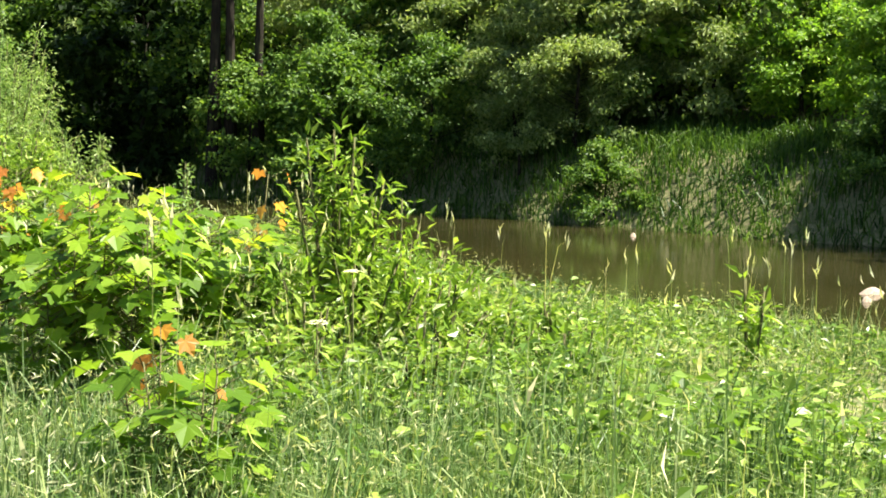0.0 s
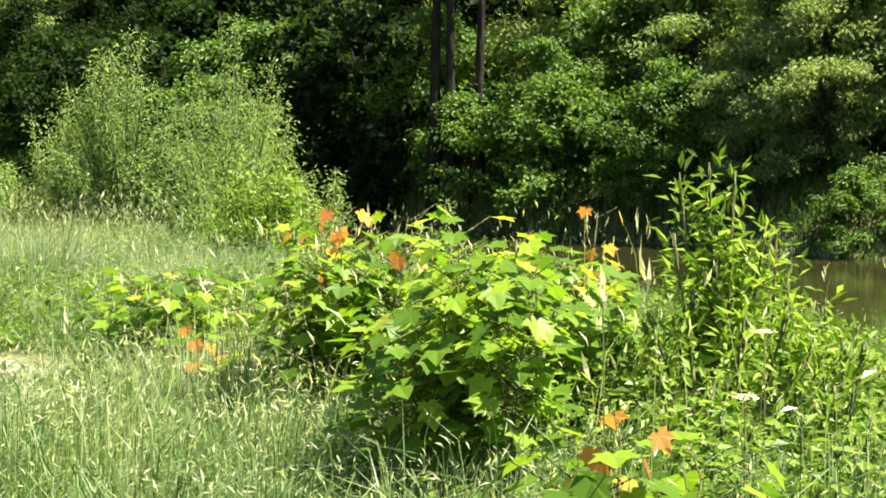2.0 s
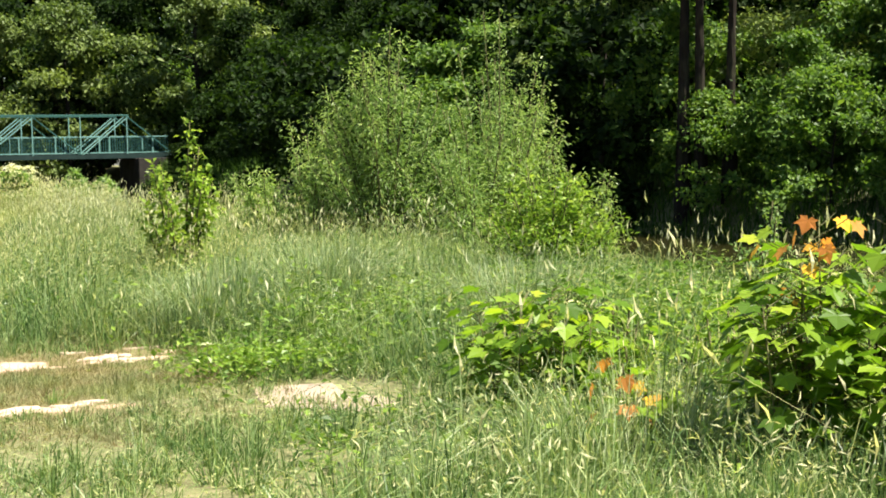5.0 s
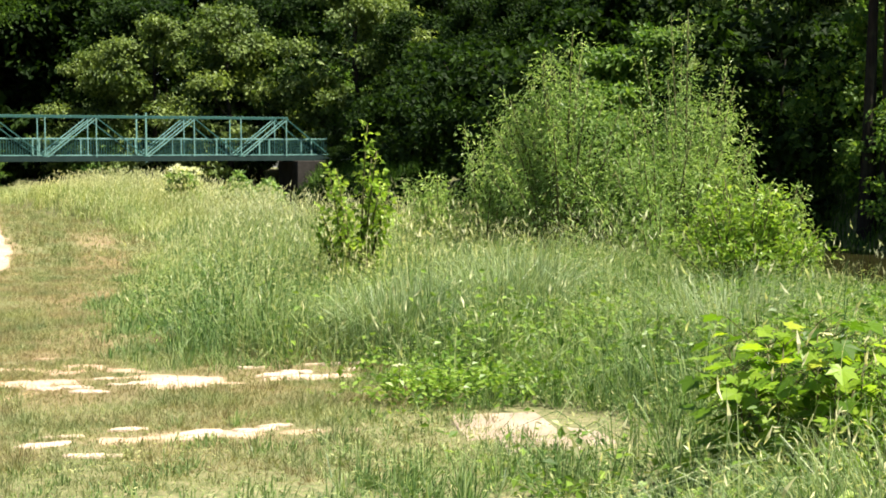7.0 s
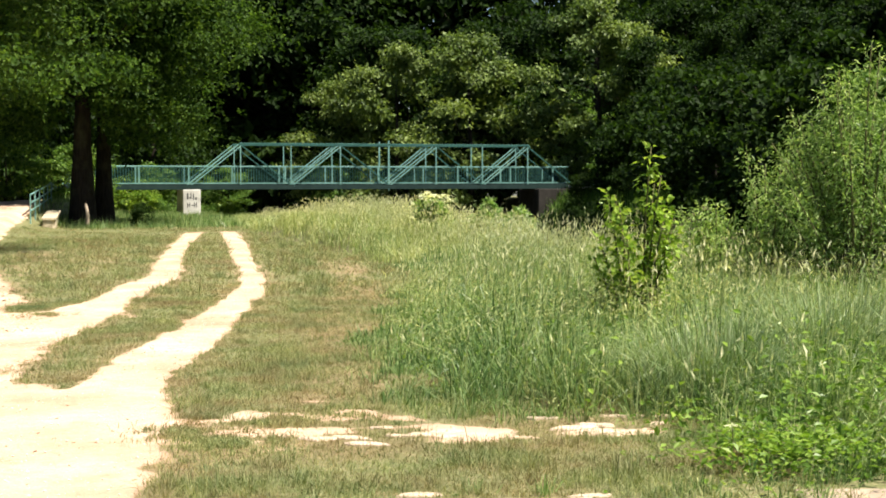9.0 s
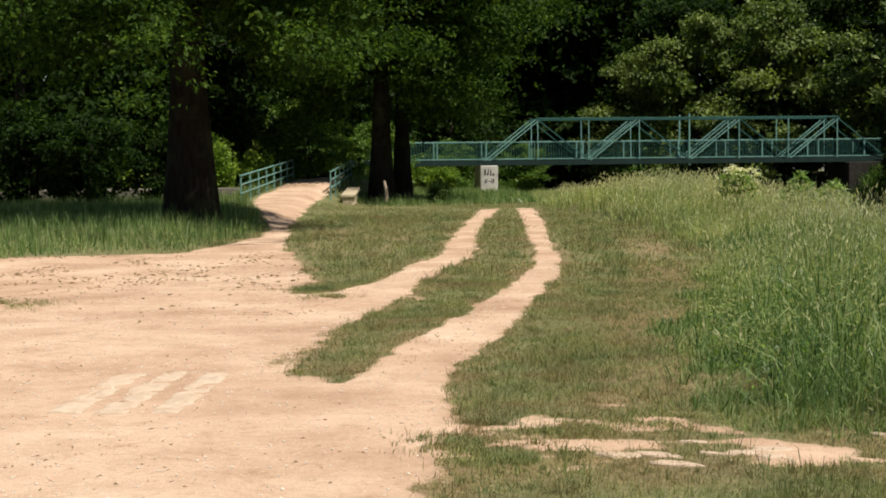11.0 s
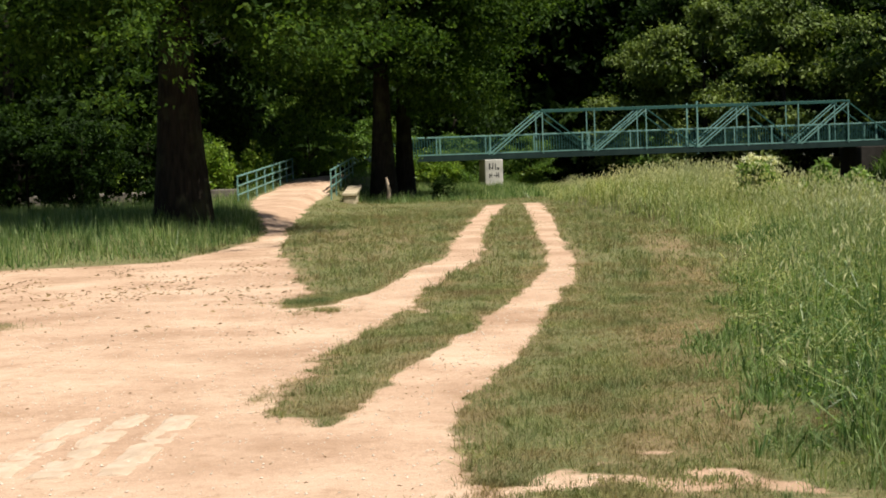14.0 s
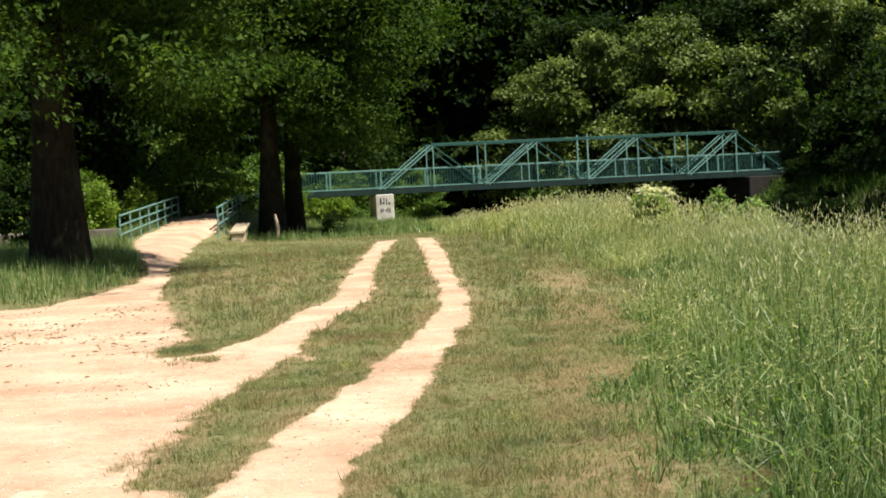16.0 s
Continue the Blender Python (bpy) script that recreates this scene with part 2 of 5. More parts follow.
turf = ramp(nodes, links, n2.outputs[0], [(0.3, (0.09, 0.105, 0.04)), (0.5, (0.155, 0.16, 0.07)), (0.7, (0.30, 0.245, 0.145))])
worn = nodes.new("ShaderNodeAttribute")
worn.attribute_name = "worn"
thin = nodes.new("ShaderNodeMath")
thin.operation = "MULTIPLY_ADD"
links.new(edge.outputs[0], thin.inputs[0])
thin.inputs[1].default_value = 0.9
thin_add = nodes.new("ShaderNodeMath")
thin_add.operation = "SUBTRACT"
links.new(worn.outputs["Fac"], thin_add.inputs[0])
thin_add.inputs[1].default_value = 0.45
links.new(thin_add.outputs[0], thin.inputs[2])
brown = ramp(nodes, links, n2.outputs[0], [(0.3, (0.16, 0.115, 0.06)), (0.5, (0.25, 0.175, 0.10)), (0.7, (0.40, 0.29, 0.185))])
turf = mix_rgb(nodes, links, ramp(nodes, links, thin.outputs[0], [(0.3, (0, 0, 0)), (0.85, (0.75, 0.75, 0.75))]), turf, brown)
links.new(mix_rgb(nodes, links, fac, turf, dirt), bsdf.inputs["Base Color"])
bsdf.inputs["Roughness"].default_value = 0.95
bsdf.inputs["Specular IOR Level"].default_value = 0.15
bp = nodes.new("ShaderNodeBump")
bp.inputs["Strength"].default_value, bp.inputs["Distance"].default_value = 0.6, 0.018
links.new(n2.outputs[0], bp.inputs["Height"])
links.new(bp.outputs[0], bsdf.inputs["Normal"])

WATER, nodes, links, bsdf = mat("muddy_river_water")
n = noise_tex(nodes, links, 0.25, 3.0)
links.new(ramp(nodes, links, n.outputs[0], [(0.35, (0.020, 0.019, 0.006)), (0.65, (0.032, 0.029, 0.010))]), bsdf.inputs["Base Color"])
bsdf.inputs["Roughness"].default_value, bsdf.inputs["IOR"].default_value = 0.08, 1.33
w = noise_tex(nodes, links, 2.5, 3.0)
bp = nodes.new("ShaderNodeBump")
bp.inputs["Strength"].default_value, bp.inputs["Distance"].default_value = 0.12, 0.05
links.new(w.outputs[0], bp.inputs["Height"])
links.new(bp.outputs[0], bsdf.inputs["Normal"])

# ---- building helpers ----


def link_mesh(name, verts, loops, sizes, material, parent=None, smooth=False):
    """A mesh object from arrays: vertices, the faces' corners in a row, and each face's number of corners."""
    me = bpy.data.meshes.new(name)
    verts, loops, sizes = np.asarray(verts, np.float32), np.asarray(loops, np.int32), np.asarray(sizes, np.int32)
    me.vertices.add(len(verts))
    me.vertices.foreach_set("co", verts.ravel())
    me.loops.add(len(loops))
    me.loops.foreach_set("vertex_index", loops)
    me.polygons.add(len(sizes))
    me.polygons.foreach_set("loop_start", np.r_[0, np.cumsum(sizes)[:-1]].astype(np.int32))
    me.polygons.foreach_set("use_smooth", np.full(len(sizes), smooth))
    me.update(calc_edges=True)
    me.validate()
    me.materials.append(material)
    ob = new(name, me)
    ob.parent = parent
    return ob


def part(name, bm, material, parent, label=""):
    me = bpy.data.meshes.new(name)
    bm.to_mesh(me)
    bm.free()
    me.materials.append(material)
    ob = new(name, me)
    ob.parent = parent
    return tagged(ob, label)


def empty(name, m, label, category, group="", kind=""):
    ob = new(name)
    ob.matrix_world = m
    ob.empty_display_size = 0.2
    return tagged(ob, label, category, group, kind)


def bar(bm, a, b, w, h=None, bevel=0.0):
    """A straight bar of section w x h from a to b."""
    a, b, h = Vector(a), Vector(b), h or w
    d = b - a
    q = d.to_track_quat("Z", "Y") if abs(d.normalized().z) < 0.999 else Euler((0, 0, 0)).to_quaternion()
    got = bmesh.ops.create_cube(bm, size=1, matrix=Matrix.Translation((a + b) / 2) @ q.to_matrix().to_4x4() @ Matrix.Diagonal((w, h, d.length, 1)))
    if bevel:
        edges = {e for v in got["verts"] for e in v.link_edges}
        bmesh.ops.bevel(bm, geom=list(edges), offset=bevel, segments=1, affect="EDGES")


def box(bm, lo, hi, bevel=0.0):
    lo, hi = Vector(lo), Vector(hi)
    got = bmesh.ops.create_cube(bm, size=1, matrix=Matrix.Translation((lo + hi) / 2) @ Matrix.Diagonal((*(hi - lo), 1)))
    if bevel:
        edges = {e for v in got["verts"] for e in v.link_edges}
        bmesh.ops.bevel(bm, geom=list(edges), offset=bevel, segments=1, affect="EDGES")


def limb(bm, points, radii, sides=7):
    """A tapered, bent round limb along points."""
    rings = []
    for i, (p, r) in enumerate(zip(points, radii)):
        p = Vector(p)
        d = (Vector(points[min(i + 1, len(points) - 1)]) - Vector(points[max(i - 1, 0)])).normalized()
        u = d.cross(Vector((0.3, 1, 0.1))).normalized()
        v = d.cross(u)
        rings.append([bm.verts.new(p + float(r) * (math.cos(k * math.tau / sides) * u + math.sin(k * math.tau / sides) * v)) for k in range(sides)])
    for lo, hi in zip(rings, rings[1:]):
        for k in range(sides):
            f = bm.faces.new((lo[k], lo[(k + 1) % sides], hi[(k + 1) % sides], hi[k]))
            f.smooth = True
    bm.faces.new(rings[-1])


def unit(v):
    return v / np.maximum(np.linalg.norm(v, axis=-1, keepdims=True), 1e-9)


def leaves(name, centres, ways, faces_to, size, wide, material, parent=None):
    """Many small folded leaves: each starts at its centre, runs along its way and faces its normal."""
    n = len(centres)
    ways = unit(ways)
    side = unit(np.cross(ways, faces_to))
    up = np.cross(side, ways)
    size = np.broadcast_to(size, n)[:, None]
    a = centres
    tip = centres + ways * size - up * size * 0.12
    mid = centres + ways * size * 0.45
    l = mid + side * size * wide * 0.5 + up * size * 0.07
    r = mid - side * size * wide * 0.5 + up * size * 0.07
    verts = np.stack([a, l, tip, r], 1).reshape(-1, 3)
    return link_mesh(name, verts, np.arange(4 * n), np.full(n, 4), material, parent)


def blades(name, x, y, z, h, w, material, lean=0.35, seed=1, parent=None, wind=(0.25, 0.1), away=None, fine=True):
    """Grass blades: each bends over in a curve."""
    g = np.random.default_rng(seed)
    n = len(x)
    a = g.uniform(0, math.tau, n)
    out = np.stack([np.cos(a), np.sin(a), 0 * a], 1)
    if away is not None:
        out = unit(away + 0.35 * out)
    b = g.uniform(0, math.tau, n)
    sd = np.stack([np.cos(b), np.sin(b), 0 * b], 1)
    base = np.stack([x, y, z], 1)
    h, w = np.broadcast_to(h, n)[:, None], np.broadcast_to(w, n)[:, None]
    bend = np.abs(g.normal(0, lean, n))[:, None] * out + np.array([*wind, 0.0]) * g.uniform(0, 1, n)[:, None] * lean
    upv = np.array([0.0, 0.0, 1.0])
    how = np.linalg.norm(bend, axis=1, keepdims=True)
    low = base + h * (0.45 * upv + 0.12 * bend)
    mid = base + h * ((0.82 - 0.12 * how) * upv + 0.5 * bend)
    tip = base + h * ((1.0 - 0.5 * how) * upv + 1.05 * bend)
    if not fine:
        v = np.stack([base - sd * w / 2, base + sd * w / 2, mid * 0.8 + low * 0.2 + sd * w * 0.4, mid * 0.8 + low * 0.2 - sd * w * 0.4, tip], 1).reshape(-1, 3)
        loops = (np.arange(n)[:, None] * 5 + np.array([[0, 1, 2, 3, 3, 2, 4]])).ravel()
        return link_mesh(name, v, loops, np.tile([4, 3], n), material, parent)
    v = np.stack([base - sd * w / 2, base + sd * w / 2, low + sd * w * 0.46, low - sd * w * 0.46, mid + sd * w * 0.32, mid - sd * w * 0.32, tip], 1).reshape(-1, 3)
    k = np.arange(n)[:, None] * 7
    loops = (k + np.array([[0, 1, 2, 3, 3, 2, 4, 5, 5, 4, 6]])).ravel()
    return link_mesh(name, v, loops, np.tile([4, 4, 3], n), material, parent)


def spikes(name, x, y, z, h, w, material, lean, seed):
    """Very short grass: one leaning sliver a blade."""
    g = np.random.default_rng(seed)
    n = len(x)
    a, b = g.uniform(0, math.tau, n), g.uniform(0, math.tau, n)
    base = np.stack([x, y, z], 1)
    sd = np.stack([np.cos(b), np.sin(b), 0 * b], 1) * (np.broadcast_to(w, n) / 2)[:, None]
    q = np.abs(g.normal(0, lean, n))
    tip = base + np.stack([np.cos(a) * q, np.sin(a) * q, 1 / np.sqrt(1 + q * q)], 1) * np.broadcast_to(h, n)[:, None]
    v = np.stack([base - sd, base + sd, tip], 1).reshape(-1, 3)
    return link_mesh(name, v, np.arange(3 * n), np.full(n, 3), material)


# ---- the lie of the land ----


def along(points, y):
    p = np.array(points, float)
    return np.interp(y, p[:, 0], p[:, 1])


NEAR_SHORE = [(-60, 14), (-20, 12), (0, 11), (12, 10.6), (20, 9.6), (36, 8.2), (55, 5.5), (80, 0.6), (100, 0.0), (400, -4)]
FAR_SHORE = [(-60, 22), (-20, 20.5), (5, 19.5), (12, 19), (20, 18), (35, 17.2), (60, 17.2), (85, 17.5), (110, 18), (400, 22)]
TALL_EDGE = [(-40, 3.0), (-8, 2.2), (-4, 2.0), (0, 2.2), (1, 2.4), (2, 2.75), (4, 3.0), (5.7, 2.8), (6.2, 1.4), (6.5, 1.05), (8, 0.95), (11.5, 1.35), (16, 2.1), (22, 2.95), (29, 3.0), (38, 1.9), (49, 0.5), (60, -0.3), (80, -0.8)]
WATER_Z = -0.32


def smooth(v):
    v = np.clip(v, 0, 1)
    return v * v * (3 - 2 * v)


def wob(x, y, s, k=0.0):
    return (np.sin(x * s + 1.3 * np.sin(y * s * 0.7 + k) + k) + np.sin(y * s * 1.13 + 1.7 * np.sin(x * s * 0.61 + 2 * k) + 2.1 * k)) * 0.5


TABLE = np.random.default_rng(77).random((256, 256))


def patchy(x, y, size, octaves=3):
    """Soft random patches of about that size in metres, 0 to 1."""
    x, y = np.asarray(x, float) / size + 1000.3, np.asarray(y, float) / size + 1000.7
    total, weight = 0.0, 0.0
    for o in range(octaves):
        k = 2.0 ** o
        u, v = x * k + 17.3 * o, y * k + 9.1 * o
        i, j = np.floor(u).astype(int), np.floor(v).astype(int)
        fu, fv = u - i, v - j
        fu, fv = fu * fu * (3 - 2 * fu), fv * fv * (3 - 2 * fv)
        a, b = TABLE[i & 255, j & 255], TABLE[(i + 1) & 255, j & 255]
        c, d = TABLE[i & 255, (j + 1) & 255], TABLE[(i + 1) & 255, (j + 1) & 255]
        total = total + (a * (1 - fu) * (1 - fv) + b * fu * (1 - fv) + c * (1 - fu) * fv + d * fu * fv) / k
        weight += 1 / k
    return total / weight


def ground_z(x, y):
    x, y = np.asarray(x, float), np.asarray(y, float)
    z = 0.006 * np.clip(y - 8, 0, 90)
    z = z + 0.34 * smooth((-x - 7.0) / 2.2) * smooth((y - 20) / 12)
    ridge = along(TALL_EDGE, y)
    z = z + 0.44 * smooth((x - ridge + 0.2) / 0.9) * smooth((y - 27) / 11) * smooth((56 - y) / 10)
    z = z + 0.70 * np.clip((y - 47.5) / 16, 0, 1) * smooth((-x - 8.35) / 0.5) * smooth((x + 12.6) / 0.9) * smooth((96 - y) / 12)
    near, far = along(NEAR_SHORE, y), along(FAR_SHORE, y)
    w = wob(x, y, 0.9) * 0.35
    d = np.minimum(x - near - w, far + w - x)
    bank = smooth((d + 2.6) / 3.6)
    z = z * (1 - bank) + (-1.1) * bank
    z = z + np.where(x > far, 0.9 * smooth((x - far - 0.3) / 2.5) + 0.18 * np.clip(x - far - 2.0, 0, 60) * smooth((70 - y) / 30), 0)
    calm = smooth((np.hypot(x + 2.75, y - 7.7) - 1.2) / 1.5)
    return z + calm * (0.08 * (patchy(x, y, 2.2, 2) - 0.5) + 0.014 * (patchy(x, y, 0.5, 2) - 0.5))


def inside(poly, x, y):
    p = np.array(poly, float)
    hit = np.zeros(x.shape, bool)
    for (x1, y1), (x2, y2) in zip(p, np.roll(p, -1, 0)):
        if y1 != y2:
            hit ^= ((y1 > y) != (y2 > y)) & (x < (x2 - x1) * (y - y1) / (y2 - y1) + x1)
    return hit


def off_line(points, x, y):
    """Distance from a bent line."""
    p = np.array(points, float)
    best = np.full(x.shape, 1e9)
    for a, b in zip(p, p[1:]):
        d = b - a
        s = np.clip(((x - a[0]) * d[0] + (y - a[1]) * d[1]) / (d @ d), 0, 1)
        best = np.minimum(best, np.hypot(x - a[0] - s * d[0], y - a[1] - s * d[1]))
    return best


# bare earth: the open place, the two wheel ruts, the way to the footbridge, the worn bands and tread
OPEN_PLACE = [(-0.6, -30), (-0.45, 4.7), (-0.5, 6.8), (-0.62, 8.3), (-1.42, 8.3), (-1.95, 8.55), (-1.98, 9.9), (-1.94, 12), (-1.88, 13.7), (-2.45, 16.1), (-3.1, 16.0), (-3.25, 18.5), (-3.8, 21.1), (-4.85, 25.4), (-5.6, 29.3), (-6.15, 33.6), (-6.75, 33.0), (-6.6, 28.6), (-6.95, 25.4), (-8.0, 24.0), (-9.3, 23.3), (-11, 21.9), (-16, 20), (-30, 16), (-30, -30)]
# each rut by rows: y, its two edges
RIGHT_RUT = [(8.0, -1.45, -0.58), (9.6, -1.3, -0.54), (10.6, -1.17, -0.41), (12, -0.96, -0.27), (13.8, -0.79, -0.11), (16.2, -0.49, 0.09), (18.5, -0.26, 0.26), (21.7, -0.08, 0.34), (25.7, -0.1, 0.29), (30, -0.3, 0.19), (34.6, -0.4, 0.12), (41, -0.57, 0.0), (52, -0.95, -0.3)]
LEFT_RUT = [(11.5, -3.0, -1.93), (13.7, -3.0, -1.87), (14.7, -2.9, -1.69), (16.4, -2.5, -1.6), (18.4, -2.2, -1.54), (20.2, -2.2, -1.42), (21.4, -2.15, -1.33), (23.3, -1.76, -1.22), (28, -1.94, -1.34), (33.2, -2.04, -1.49), (40.5, -2.15, -1.63), (51, -2.25, -1.6)]
FOOT_WAY = [(33, -6.75, -6.2), (35, -6.95, -6.5), (40, -8.05, -7.2), (45, -9.35, -7.75), (50, -10.35, -8.3), (57, -10.8, -8.7), (66, -11.1, -9.1), (80, -13.4, -11.4)]


# worn bands across the verge: lower and upper bounds by rows x, y
WORN_BANDS = [([(-0.6, 4.9), (0.2, 4.95), (1.0, 5.05), (1.4, 4.95), (2.0, 5.1), (2.9, 5.2)], [(-0.6, 6.4), (0.2, 6.9), (0.6, 7.2), (0.96, 6.8), (1.4, 6.2), (2.0, 5.8), (2.9, 5.6)]),
              ([(-0.6, 2.8), (1.0, 2.95), (2.2, 2.95), (3.0, 3.0)], [(-0.6, 3.5), (1.0, 3.35), (2.2, 3.3), (3.0, 3.2)])]


def in_strip(rows, x, y):
    """How deep a place lies in a strip given by rows (y, one edge, other edge); below 0 outside."""
    p = np.array(rows, float)
    l, r = np.interp(y, p[:, 0], p[:, 1]), np.interp(y, p[:, 0], p[:, 2])
    return np.minimum(np.minimum(x - l, r - x), np.minimum(y - p[0, 0], p[-1, 0] - y) * 0.3)


def bare(x, y):
    """How bare of grass the ground is, 0 to 1."""
    x, y = np.asarray(x, float), np.asarray(y, float)
    def edge(signed, soft):
        return np.clip(0.5 + signed / soft, 0, 1)

    # edges wander a little, more along the ruts than across them
    rough = 0.22 * (patchy(x, y * 0.35, 0.5, 3) - 0.5) + 0.16 * (patchy(x + 7, y * 0.5, 0.14, 2) - 0.5)
    place_ = off_line(OPEN_PLACE + OPEN_PLACE[:1], x, y) * np.where(inside(OPEN_PLACE, x, y), 1, -1)
    m = edge(place_ + 1.8 * rough, 0.5)
    m = np.maximum(m, edge(in_strip(RIGHT_RUT, x, y) + rough, 0.22))
    m = np.maximum(m, edge(in_strip(LEFT_RUT, x, y) + rough, 0.22))
    m = np.maximum(m, edge(in_strip(FOOT_WAY, x, y) + rough, 0.25))
    streak = 0.25 + 0.52 * smooth(2.6 * patchy(x * 0.55, y, 0.3, 3) - 0.75)
    for lower, upper in WORN_BANDS:
        deep = np.minimum(y - along(lower, x), along(upper, x) - y) + 2.0 * rough
        m = np.maximum(m, smooth(0.35 + deep / 0.35) * streak * smooth((x + 0.9) / 0.4) * smooth((3.0 - x) / 0.3))
    link = edge(0.4 - np.abs(y - 15.0 + 0.9 * (x + 1.2)) + 3.0 * rough, 0.9) * (x > -1.75) * (x < -0.6)
    m = np.maximum(m, 0.54 * link)
    tread = smooth(1.5 - np.abs(x - along([(6, 0.62), (10, 0.9), (20, 1.75), (26, 2.0), (30, 1.6)], y)) / 0.4) * smooth((y - 5.6) / 1.0) * smooth((29 - y) / 3)
    m = np.maximum(m, tread * 0.2)
    return np.clip(m, 0, 1)


def worn_turf(x, y):
    """How thin and brown the turf is, 0 to 1: round the bare earth, along the tread and by the worn bands."""
    x, y = np.asarray(x, float), np.asarray(y, float)
    near = np.minimum(np.abs(in_strip(RIGHT_RUT, x, y)), np.minimum(np.abs(in_strip(LEFT_RUT, x, y)), off_line(OPEN_PLACE, x, y)))
    m = 0.7 * smooth(1.1 - near / 0.45)
    tread = smooth(1.6 - np.abs(x - along([(5, 0.6), (10, 1.0), (20, 1.85), (26, 2.1), (32, 1.5)], y)) / 0.42) * smooth((y - 4.5) / 1.5) * smooth((31 - y) / 4)
    m = np.maximum(m, 0.8 * tread)
    m = np.maximum(m, 0.75 * smooth(1.4 - np.abs(y - 5.4 - 0.1 * x) / 0.9) * smooth((3.2 - x) / 0.8))
    m = np.maximum(m, 0.5 * smooth(1.3 - np.abs(y - 2.9 - 0.1 * x) / 0.8) * smooth((2.6 - x) / 0.8))
    m = np.maximum(m, 0.55 * smooth((x + 6.5) / 1.0) * smooth((-2.2 - x) / 0.8) * smooth((y - 20) / 4) * smooth((42 - y) / 8))
    return np.clip(m + 0.9 * (patchy(x, y, 0.9) - 0.5), 0, 1)


def ticks(*spans):
    out = [spans[0][0]]
    for a, b, s in spans:
        n = max(1, round((b - a) / s))
        out += list(np.linspace(a, b, n + 1)[1:])
    return np.array(out)


gx = ticks((-2500, -300, 400), (-300, -60, 40), (-60, -12, 3), (-12, -5, 0.3), (-5, 4, 0.085), (4, 24, 0.3), (24, 60, 3), (60, 300, 40), (300, 2500, 400))
gy = ticks((-2500, -300, 400), (-300, -30, 40), (-30, -12, 2), (-12, 1.5, 0.35), (1.5, 7, 0.07), (7, 22, 0.12), (22, 60, 0.3), (60, 120, 2), (120, 300, 30), (300, 2500, 400))
X, Y = np.meshgrid(gx, gy)
Z = ground_z(X, Y)
nx, ny = len(gx), len(gy)
idx = np.arange(nx * ny).reshape(ny, nx)
quads = np.stack([idx[:-1, :-1], idx[:-1, 1:], idx[1:, 1:], idx[1:, :-1]], -1).reshape(-1)
ground = link_mesh("ground", np.stack([X, Y, Z], -1).reshape(-1, 3), quads, np.full((nx - 1) * (ny - 1), 4), GROUND, smooth=True)
attr = ground.data.attributes.new("bare", "FLOAT", "POINT")
attr.data.foreach_set("value", bare(X, Y).ravel().astype(np.float32))
attr = ground.data.attributes.new("worn", "FLOAT", "POINT")
attr.data.foreach_set("value", worn_turf(X, Y).ravel().astype(np.float32))
tagged(ground, "sandy bare earth with wheel ruts, turf and river banks", "ground", kind="structure")

bm = bmesh.new()
rows = []
for yy in np.linspace(-80, 400, 97):
    rows.append((bm.verts.new((along(NEAR_SHORE, yy) - 3.5, yy, WATER_Z)), bm.verts.new((along(FAR_SHORE, yy) + 3.5, yy, WATER_Z))))
for (a, b), (c, d) in zip(rows, rows[1:]):
    bm.faces.new((a, b, d, c))
water = part("water", bm, WATER, None)
tagged(water, "slow brown muddy river water between overgrown banks", "water", kind="structure")

# ---- woods: trees and bushes ----


def crown_points(g, n, clumps, fill=0.2):
    """Leaf places on and in a set of clumps (x, y, z, r): centres and outward normals."""
    c = np.array(clumps, float)
    pick = g.choice(len(c), n, p=c[:, 3] ** 2 / (c[:, 3] ** 2).sum())
    d = unit(g.normal(0, 1, (n, 3)))
    d[:, 2] = np.where(g.random(n) < 0.65, np.abs(d[:, 2]), d[:, 2])
    rad = np.where(g.random(n) < fill, g.uniform(0.2, 0.8, n), g.normal(0.88, 0.16, n))
    rad = np.where(g.random(n) < 0.08, rad * g.uniform(1.05, 1.45, n), rad)
    p = c[pick, :3] + d * (rad * c[pick, 3])[:, None] * np.array([1, 1, 0.62])
    return p, d


def clumps_of(g, n, r, z0, z1, size, hang=0.0):
    """Clumps spread through an uneven egg-shaped crown."""
    out = []
    for _ in range(n):
        s = g.uniform(0, 1)
        wide = r * math.sin(math.pi * min(1, 0.18 + 0.82 * s)) ** 0.6
        a = g.uniform(0, math.tau)
        q = wide * math.sqrt(g.uniform(0.15, 1))
        out.append((q * math.cos(a), q * math.sin(a), z0 + (z1 - z0) * s - hang * q, size * g.uniform(0.6, 1.25)))
    return out


